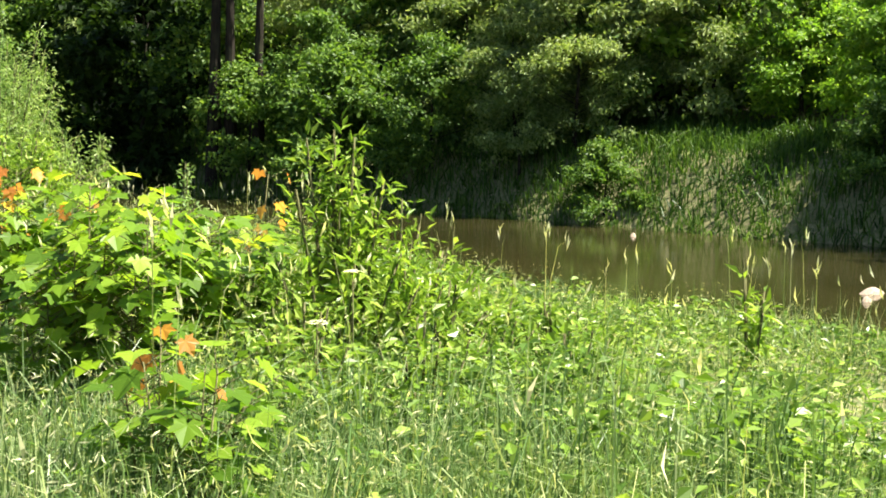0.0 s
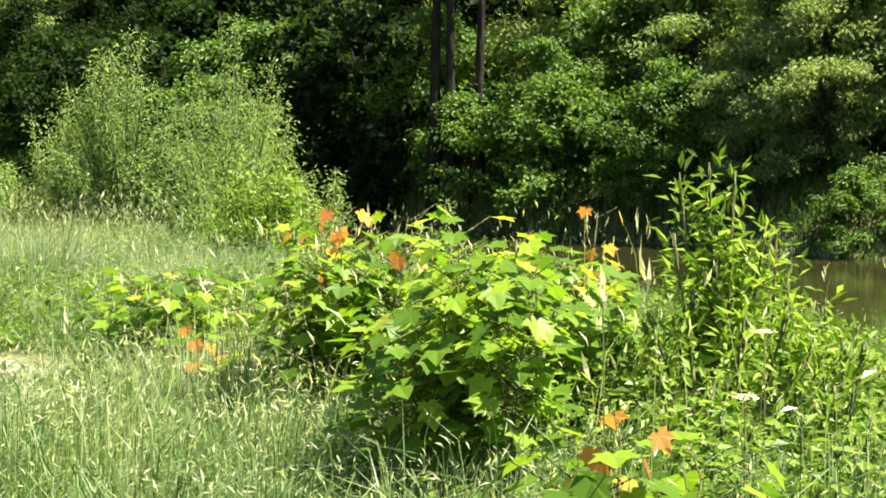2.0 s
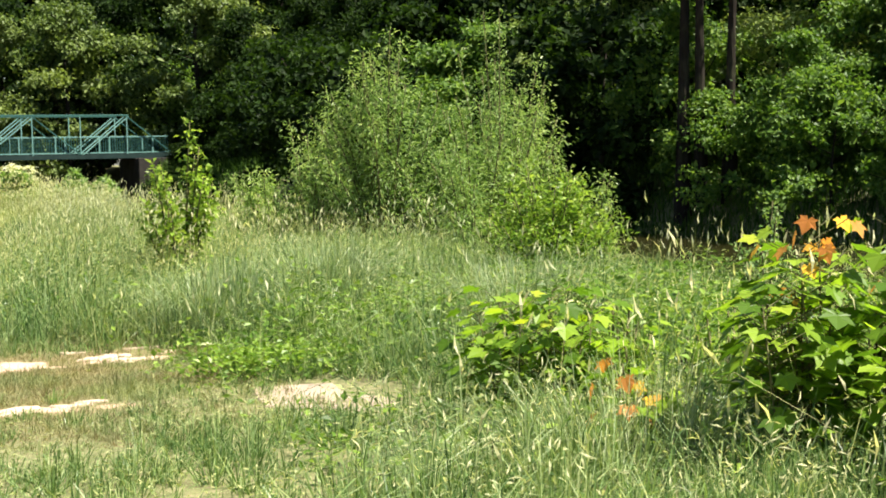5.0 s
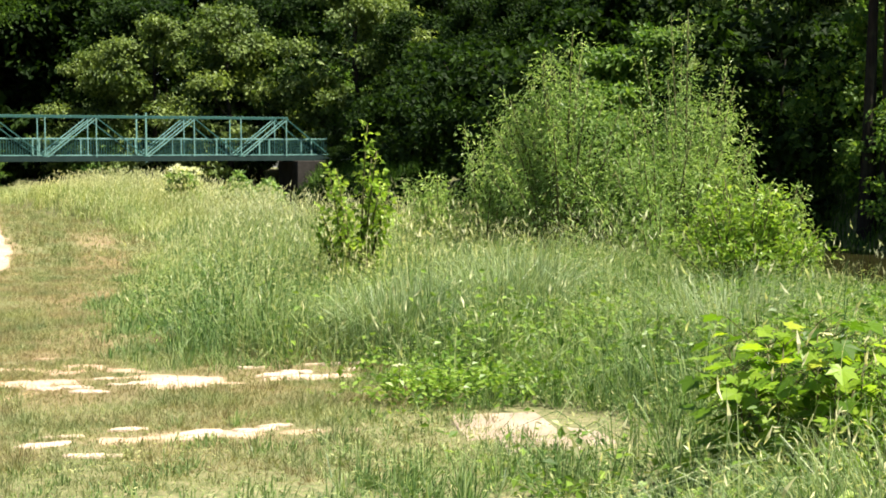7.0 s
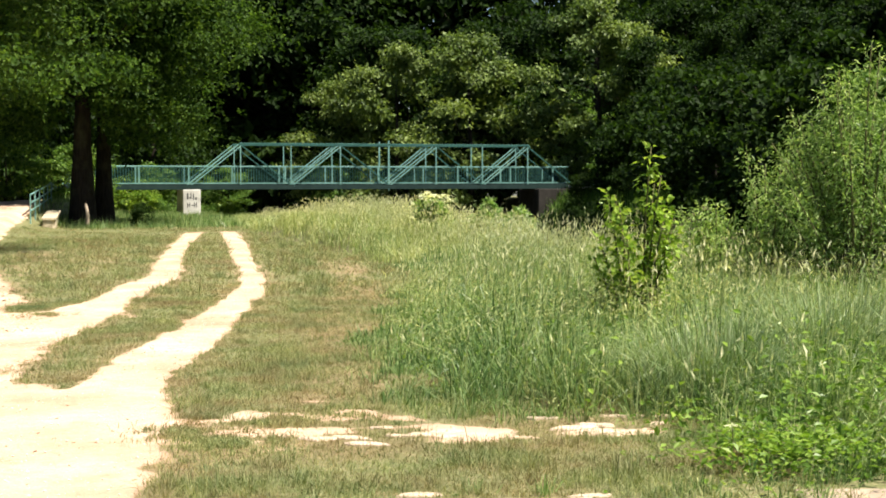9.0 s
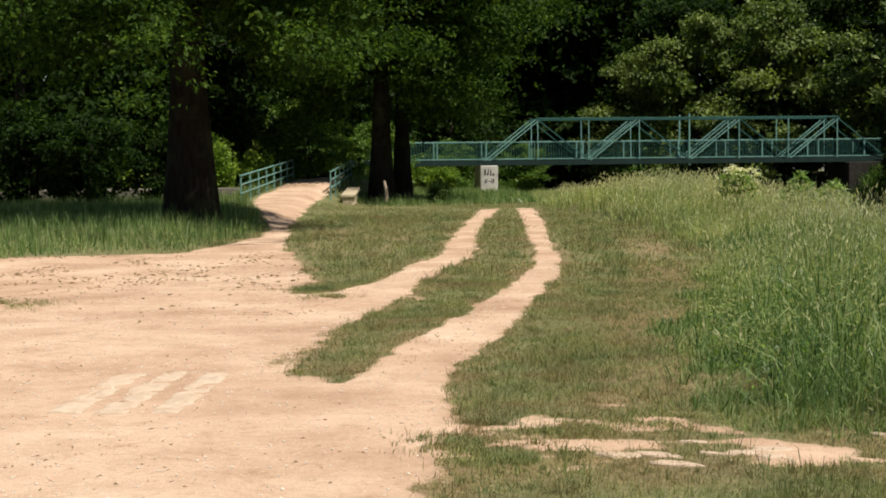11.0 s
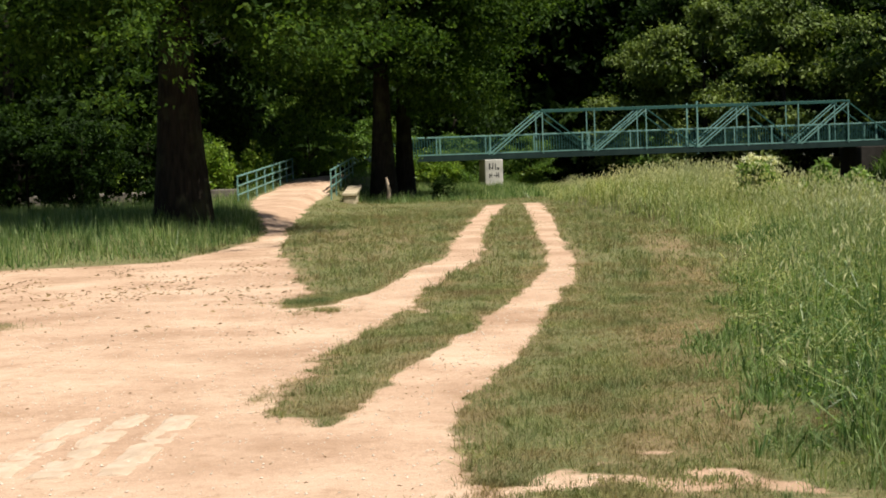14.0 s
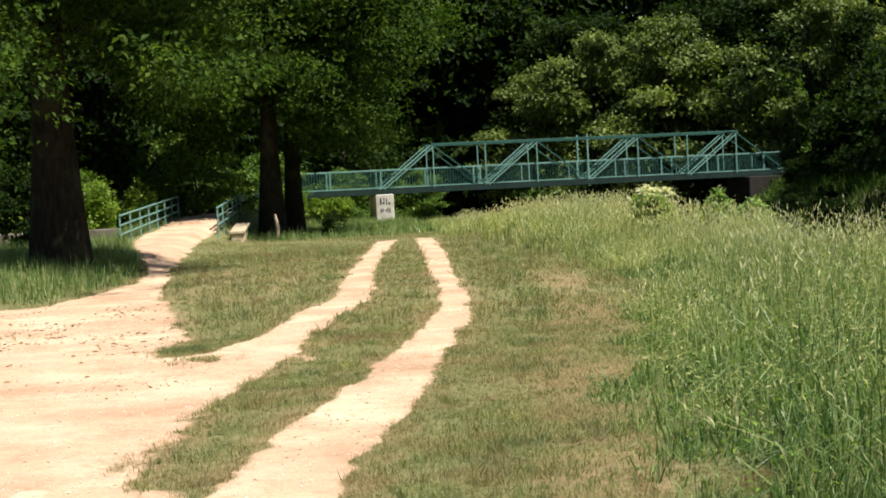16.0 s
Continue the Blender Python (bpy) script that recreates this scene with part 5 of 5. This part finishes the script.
# short worn turf between and beside the ruts
def turf(x, y):
    return (1 - smooth((bare(x, y) - 0.36) / 0.22)) * (1 - 0.3 * tall_zone(x, y)) * (0.4 + 0.6 * smooth(1.9 * patchy(x, y, 0.7) - 0.4)) * (1 - 0.62 * worn_turf(x, y))


def tuft(x, y):
    return 0.7 + 0.8 * smooth(2.2 * patchy(x, y, 0.35) - 0.75) + 1.1 * smooth(4.0 * patchy(x + 31, y, 0.45, 2) - 2.2) * smooth((9 - np.asarray(y)) / 3)


x, y, off, vig, g = clumped(128, 9000, 17, 0.05, -3.2, 3.2, 1.5, 18, turf)
stuff(blades("turf_tufts", x, y, ground_z(x, y) - 0.008, (0.03 + 0.04 * vig ** 2) * tuft(x, y) * g.uniform(0.5, 1.2, len(x)), g.uniform(0.003, 0.006, len(x)), GRASS_SHORT, 1.1, 18, away=off, fine=False), "small uneven tufts of trodden grass", "grass")
x, y, off, vig, g = clumped(129, 6500, 13, 0.09, -7, 3.6, 18, 45, turf)
stuff(blades("turf_tufts", x, y, ground_z(x, y) - 0.008, (0.05 + 0.09 * vig ** 2) * tuft(x, y) * g.uniform(0.5, 1.2, len(x)), g.uniform(0.006, 0.012, len(x)), GRASS_SHORT, 1.1, 19, away=off, fine=False), "uneven tufts of grass beside sandy ruts", "grass")
x, y, g = scatter(121, 520000, -3.2, 3.2, 1.5, 18, turf)
stuff(spikes("short_grass", x, y, ground_z(x, y) - 0.01, (0.025 + 0.055 * g.random(len(x)) ** 1.6) * tuft(x, y), g.uniform(0.004, 0.008, len(x)), GRASS_SHORT, 1.3, 8), "short trodden grass between wheel ruts", "grass")
x, y, g = scatter(122, 330000, -9, 3.6, 18, 62, turf)
stuff(spikes("short_grass", x, y, ground_z(x, y) - 0.01, (0.03 + 0.07 * g.random(len(x)) ** 1.5) * tuft(x, y), g.uniform(0.008, 0.018, len(x)), GRASS_SHORT, 1.2, 9), "short trodden grass beside sandy ruts", "grass")


def verge(x, y):
    return turf(x, y) * (1 - 0.7 * tall_zone(x, y)) * smooth(2.6 * patchy(x, y, 0.4, 2) - 0.65)


x, y, off, vig, g = clumped(125, 5200, 24, 0.09, -0.5, 3.3, -16, 3.5, verge)
stuff(blades("verge_grass", x, y, ground_z(x, y) - 0.01, (0.09 + 0.075 * np.clip(x, 0, 3)) * vig * (1 - 0.55 * smooth((y - 0.8) / 1.2)) * g.uniform(0.5, 1.25, len(x)), g.uniform(0.004, 0.008, len(x)), GRASS_TALL, 0.9, 12, away=off, fine=False), "soft green verge grass beside the track", "grass")
x, y, g = scatter(127, 24000, 0.3, 3.4, -7, 2.2, verge)
n = len(x)
stuff(leaves("spikelets", np.stack([x, y, ground_z(x, y) + (0.08 + 0.085 * np.clip(x, 0, 3)) * g.uniform(0.5, 1.35, n)], 1), g.normal(0, 1, (n, 3)) * np.array([1, 1, 0.5]) + np.array([0.2, 0.1, 0.2]), g.normal(0, 1, (n, 3)) + np.array([0, 0, 0.6]), g.uniform(0.015, 0.04, n), 0.2, GRASS_DRY), "fine pale grass spikelets on the verge", "grass")


x, y, g = scatter(126, 30000, -9.5, 1.5, 58, 99, lambda x, y: 1 - smooth((bare(x, y) - 0.3) / 0.3))
stuff(spikes("rough_grass", x, y, ground_z(x, y) - 0.02, g.uniform(0.1, 0.4, len(x)) * tuft(x, y), g.uniform(0.025, 0.05, len(x)), GRASS_TALL, 0.5, 13), "rough grass round the bridge pier", "grass")
x, y, g = scatter(133, 200000, -0.7, 3.1, 3.4, 11, turf)
stuff(spikes("short_grass", x, y, ground_z(x, y) - 0.004, g.uniform(0.015, 0.045, len(x)), g.uniform(0.003, 0.005, len(x)), GRASS_SHORT, 1.6, 21), "fine close turf of trodden grass blades", "grass")
x, y, g = scatter(134, 22000, 12.5, 27.5, 58, 98, lambda x, y: (x > along(FAR_SHORE, y) + 0.1) * 1.0)
stuff(spikes("bank_grass", x, y, ground_z(x, y) - 0.05, g.uniform(0.3, 0.9, len(x)), g.uniform(0.06, 0.12, len(x)), BANK_GRASS, 0.5, 22), "rough green grass on the bank by the bridge", "grass")
# dry straw lying in the worn turf and the tread
x, y, g = scatter(130, 260000, -3.2, 3.2, 1.5, 22, lambda x, y: (1 - smooth((bare(x, y) - 0.5) / 0.2)) * (0.1 + 0.9 * worn_turf(x, y)) * (1 - 0.8 * tall_zone(x, y)))
stuff(spikes("dry_straw", x, y, ground_z(x, y), g.uniform(0.02, 0.05, len(x)), g.uniform(0.003, 0.006, len(x)), STRAW, 2.2, 20), "short dry straw in worn brown turf", "grass")
# a grey-green arching tussock before the maples, and others in the meadow
for seed, cx, cy, n, r, h in ((151, 3.2, -1.5, 1300, 0.36, 0.8), (152, 3.15, -2.4, 600, 0.25, 0.5), (153, 2.85, -0.6, 500, 0.3, 0.4), (154, 4.9, 7.8, 1500, 0.5, 1.0), (155, 3.4, 6.4, 1300, 0.4, 0.8), (156, 5.6, 4.6, 1500, 0.5, 0.9), (157, 2.7, -4.6, 900, 0.35, 0.5), (158, 3.3, -4.2, 700, 0.3, 0.4), (159, 3.75, -4.7, 700, 0.3, 0.42), (160, 3.2, -3.2, 700, 0.25, 0.45)):
    g = np.random.default_rng(seed)
    a, q = g.uniform(0, math.tau, n), r * np.sqrt(g.random(n))
    x, y = cx + q * np.cos(a), cy + q * np.sin(a)
    stuff(blades("grass_tussock", x, y, ground_z(x, y) - 0.02, h * g.uniform(0.4, 1.1, n), g.uniform(0.004, 0.007, n), TUSSOCK, 0.75, seed, wind=(-0.1, 0.25)), "grey-green arching grass tussock on the bank", "grass")
for seed, cx, cy, n, r in ((181, -0.42, 5.75, 2600, 0.2), (182, -0.1, 5.35, 3800, 0.24), (183, 0.25, 6.15, 2600, 0.18), (184, -0.25, 6.3, 1500, 0.14), (185, 0.75, 6.6, 1800, 0.2), (186, 1.5, 4.5, 1800, 0.25), (187, -6.4, 14.6, 2400, 0.4), (188, -6.8, 13.5, 1600, 0.3), (189, -2.95, 16.6, 2000, 0.25), (190, -2.6, 15.4, 1400, 0.22)):
    g = np.random.default_rng(seed)
    x, y = cx + g.normal(0, r * 0.75, n), cy + g.normal(0, r * 0.75, n)
    k = patchy(x, y, 0.16, 2) > 0.42
    x, y, n = x[k], y[k], int(k.sum())
    stuff(blades("grass_tuft", x, y, ground_z(x, y) - 0.01, g.uniform(0.02, 0.075, n), g.uniform(0.003, 0.006, n), GRASS_SHORT, 1.0, seed), "dark green grass tuft in sandy earth", "grass")
x, y, g = scatter(172, 5200, 2.7, 3.75, -4.6, -1.0, lambda x, y: 0.3 + 0.7 * smooth(2.4 * patchy(x, y, 0.4) - 0.7))
stuff(blades("tall_grass", x, y, ground_z(x, y) - 0.02, g.uniform(0.3, 0.72, len(x)), g.uniform(0.004, 0.008, len(x)), GRASS_TALL, 0.8, 173), "tall grass round the feet of maple saplings", "grass")
top = np.stack([x, y, ground_z(x, y)], 1)[::8] + np.array([0, 0, 0.55]) + g.normal(0, 0.07, (len(x[::8]), 3))
stuff(leaves("seed_heads", top, g.normal(0, 0.6, top.shape) + np.array([0, 0, 0.5]), g.normal(0, 1, top.shape), g.uniform(0.03, 0.06, len(top)), 0.14, SEED), "pale drooping grass seed heads by the saplings", "grass")
x, y, off, vig, g = clumped(174, 1050, 26, 0.11, 1.9, 3.9, -6.2, -1.2, lambda x, y: smooth((x - 1.7) / 0.8) * (0.35 + 0.65 * smooth(2.4 * patchy(x, y, 0.5) - 0.7)))
stuff(blades("tall_grass", x, y, ground_z(x, y) - 0.02, 0.66 * vig * g.uniform(0.5, 1.1, len(x)), g.uniform(0.004, 0.008, len(x)), GRASS_TALL, 0.95, 175, away=off, fine=False), "tall arching grass before maple saplings", "grass")
pick = np.arange(0, len(x), 4)
top = np.stack([x[pick], y[pick], ground_z(x[pick], y[pick]) + 0.5 * vig[pick] * g.uniform(0.6, 1.15, len(pick))], 1) + g.normal(0, 0.06, (len(pick), 3))
stuff(leaves("seed_heads", top, g.normal(0, 0.7, top.shape) + np.array([0.2, 0, 0.3]), g.normal(0, 1, top.shape), g.uniform(0.025, 0.055, len(top)), 0.16, SEED), "pale drooping grass seed heads before the saplings", "grass")
# single tall stalks with pale heads at the water's edge and beside the shrubs
g = np.random.default_rng(161)
sx = np.r_[g.uniform(7.2, 8.8, 14), g.uniform(2.9, 3.3, 2), g.uniform(5.2, 5.9, 3), g.uniform(7.5, 9.0, 6)]
sy = np.r_[g.uniform(-4.6, -1.8, 14), g.uniform(-5.6, -5.1, 2), g.uniform(-2.6, -1.8, 3), g.uniform(-1.5, 3.0, 6)]
sh = np.r_[g.uniform(0.6, 0.95, 14), g.uniform(1.3, 1.5, 2), g.uniform(1.1, 1.4, 3), g.uniform(0.7, 1.0, 6)]
stuff(blades("grass_stalk", sx, sy, ground_z(sx, sy), sh, 0.006, GRASS_DRY, 0.12, 162), "single tall pale grass stalks above the bank", "grass")
top = np.stack([sx, sy, ground_z(sx, sy) + sh * 0.86], 1)
for k in range(3):
    stuff(leaves("stalk_head", top + np.array([0, 0, 0.03 * k]), np.stack([g.normal(0, 0.2, len(sx)), g.normal(0, 0.2, len(sx)), np.ones(len(sx))], 1), g.normal(0, 1, (len(sx), 3)), 0.10, 0.13, SEED), "pale grass seed heads on tall stalks", "grass")
# a bright patch of ground herbs by the stone slabs, and white umbels
g = np.random.default_rng(171)
n = 1700
x, y = 3.25 + g.normal(0, 0.38, n), 3.85 + g.normal(0, 0.28, n)
stuff(leaves("herb_patch", np.stack([x, y, ground_z(x, y) + g.uniform(0.02, 0.22, n)], 1), g.normal(0, 1, (n, 3)) * np.array([1, 1, 0.4]), np.tile([0, 0, 1.0], (n, 1)) + g.normal(0, 0.4, (n, 3)), g.uniform(0.03, 0.07, n), 0.6, SHRUB), "bright yellow-green ground herbs beside stone slabs", "plants")
for ux, uy, uz in ((2.74, 3.73, 0.28), (2.72, -1.35, 0.42), (4.15, -4.6, 0.75), (4.6, -4.2, 0.9), (5.0, -0.6, 0.95), (4.3, 1.0, 0.7)):
    um = empty("white_umbel", pose(ux, uy, float(ground_z(ux, uy))), "small white umbel flower on a thin green stem", "flower", "umbels in the meadow")
    bm = bmesh.new()
    limb(bm, [(0, 0, -0.03), (0.01, 0.01, uz * 0.5), (0, 0, uz)], [0.004, 0.003, 0.003], 5)
    part("stalk", bm, STEM, um)
    n = 70
    a, q = g.uniform(0, math.tau, n), 0.045 * np.sqrt(g.random(n))
    leaves("umbel", np.stack([q * np.cos(a), q * np.sin(a), uz + 0.01 - q * 0.2], 1), g.normal(0, 1, (n, 3)) * np.array([1, 1, 0.2]), np.tile([0, 0, 1.0], (n, 1)), 0.014, 0.9, PETAL, um)


def left_field(x, y):
    return smooth((y - along([(-40, 16), (-16, 20), (-9.7, 22.2), (-9.1, 23.5), (-7.2, 26.2), (-6.9, 31), (-6.8, 80)], x)) / 0.4) * smooth((-in_strip(FOOT_WAY, x, y) - 0.05) / 0.3) * (x < along([(20, -6.0), (29, -6.4), (35, -6.9), (44, -8.0), (52, -9.4), (62, -10.4)], y))


x, y, g = scatter(123, 90000, -22, -6.2, 20, 60, left_field)
stuff(spikes("meadow_grass", x, y, ground_z(x, y) - 0.02, g.uniform(0.15, 0.42, len(x)) * tuft(x, y), g.uniform(0.012, 0.028, len(x)), GRASS_TALL, 0.5, 10), "green meadow grass round the foot of a big tree", "grass")
x, y, g = scatter(124, 74000, 16.5, 24.5, -2, 30, lambda x, y: smooth((x - along(FAR_SHORE, y) - 0.2) / 0.5) * (0.6 + 0.4 * smooth(2.4 * patchy(x, y, 0.8) - 0.7)))
stuff(blades("bank_grass", x, y, ground_z(x, y) - 0.02, g.uniform(0.15, 0.5, len(x)) * (0.6 + 0.8 * patchy(x, y, 1.2)), g.uniform(0.015, 0.035, len(x)), BANK_GRASS, 0.9, 11, fine=False), "grass on the shaded far river bank", "grass")

# broad-leaved herbs among the grass
def herb_zone(x, y):
    return tall_near(x, y) * (0.25 + 0.75 * smooth(0.45 + 1.2 * wob(x, y, 1.3, 6.0))) * (0.35 + 0.65 * smooth((x - 3.2) / 1.2))


x, y, g = scatter(131, 146000, 2.4, 9.4, -11.0, 6.5, lambda x, y: herb_zone(x, y) * smooth((y + 11) / 3.5))
n = len(x)
z = ground_z(x, y) + meadow_height(x, y) * g.uniform(0.1, 0.85, n)
stuff(leaves("herbs", np.stack([x, y, z], 1), g.normal(0, 1, (n, 3)) * np.array([1, 1, 0.4]), np.tile([0, 0, 1.0], (n, 1)) + g.normal(0, 0.4, (n, 3)), g.uniform(0.03, 0.085, n), 0.6, HERB), "low broad-leaved herbs and nettles in the meadow", "plants")
x, y, g = scatter(132, 60000, 1.4, 9.6, 6.5, 22, herb_zone)
n = len(x)
z = ground_z(x, y) + meadow_height(x, y) * g.uniform(0.1, 0.8, n)
stuff(leaves("herbs", np.stack([x, y, z], 1), g.normal(0, 1, (n, 3)) * np.array([1, 1, 0.4]), np.tile([0, 0, 1.0], (n, 1)) + g.normal(0, 0.4, (n, 3)), g.uniform(0.025, 0.06, n), 0.5, HERB), "low broad-leaved herbs in the meadow", "plants")

# loose pebbles on the bare earth
x, y, g = scatter(141, 18000, -6, 1.5, 3.5, 22, lambda x, y: smooth((bare(x, y) - 0.5) / 0.3))
octa = np.array([(1, 0, 0), (-1, 0, 0), (0, 1, 0), (0, -1, 0), (0, 0, 0.7), (0, 0, -0.7)], float)
tri = np.array([(0, 2, 4), (2, 1, 4), (1, 3, 4), (3, 0, 4), (2, 0, 5), (1, 2, 5), (3, 1, 5), (0, 3, 5)])
n = len(x)
s = 0.003 + 0.010 * g.random(n) ** 4
v = (octa[None] * g.uniform(0.6, 1.3, (n, 6, 1)) * s[:, None, None] + np.stack([x, y, ground_z(x, y) + s * 0.3], 1)[:, None]).reshape(-1, 3)
stuff(link_mesh("pebbles", v, (np.arange(n)[:, None, None] * 6 + tri[None]).ravel(), np.full(n * 8, 3), PEBBLE), "small pale pebbles strewn over sandy earth", "pebbles")

# dry leaf litter and twigs blown over the earth
x, y, g = scatter(142, 10000, -9, 1.5, 3.5, 30, lambda x, y: smooth((bare(x, y) - 0.4) / 0.3) * (0.12 + 0.88 * smooth(3.0 * patchy(x, y, 1.3) - 1.25)))
n = len(x)
stuff(leaves("leaf_litter", np.stack([x, y, ground_z(x, y) + 0.006], 1), g.normal(0, 1, (n, 3)) * np.array([1, 1, 0.15]), np.tile([0, 0, 1.0], (n, 1)) + g.normal(0, 0.35, (n, 3)), g.uniform(0.012, 0.04, n), 0.3, LITTER), "brown dry leaf litter on sandy earth", "litter")
x, y, g = scatter(143, 9000, -16, -2.6, 12.5, 24, lambda x, y: smooth((bare(x, y) - 0.4) / 0.3) * smooth(2.6 * patchy(x, y * 0.6, 1.1) - 0.9) * smooth((y - 12) / 6))
n = len(x)
stuff(leaves("leaf_litter", np.stack([x, y, ground_z(x, y) + 0.008], 1), g.normal(0, 1, (n, 3)) * np.array([1, 1, 0.15]), np.tile([0, 0, 1.0], (n, 1)) + g.normal(0, 0.35, (n, 3)), g.uniform(0.03, 0.10, n), 0.35, LITTER), "brown leaf litter drifted over the open earth", "litter")
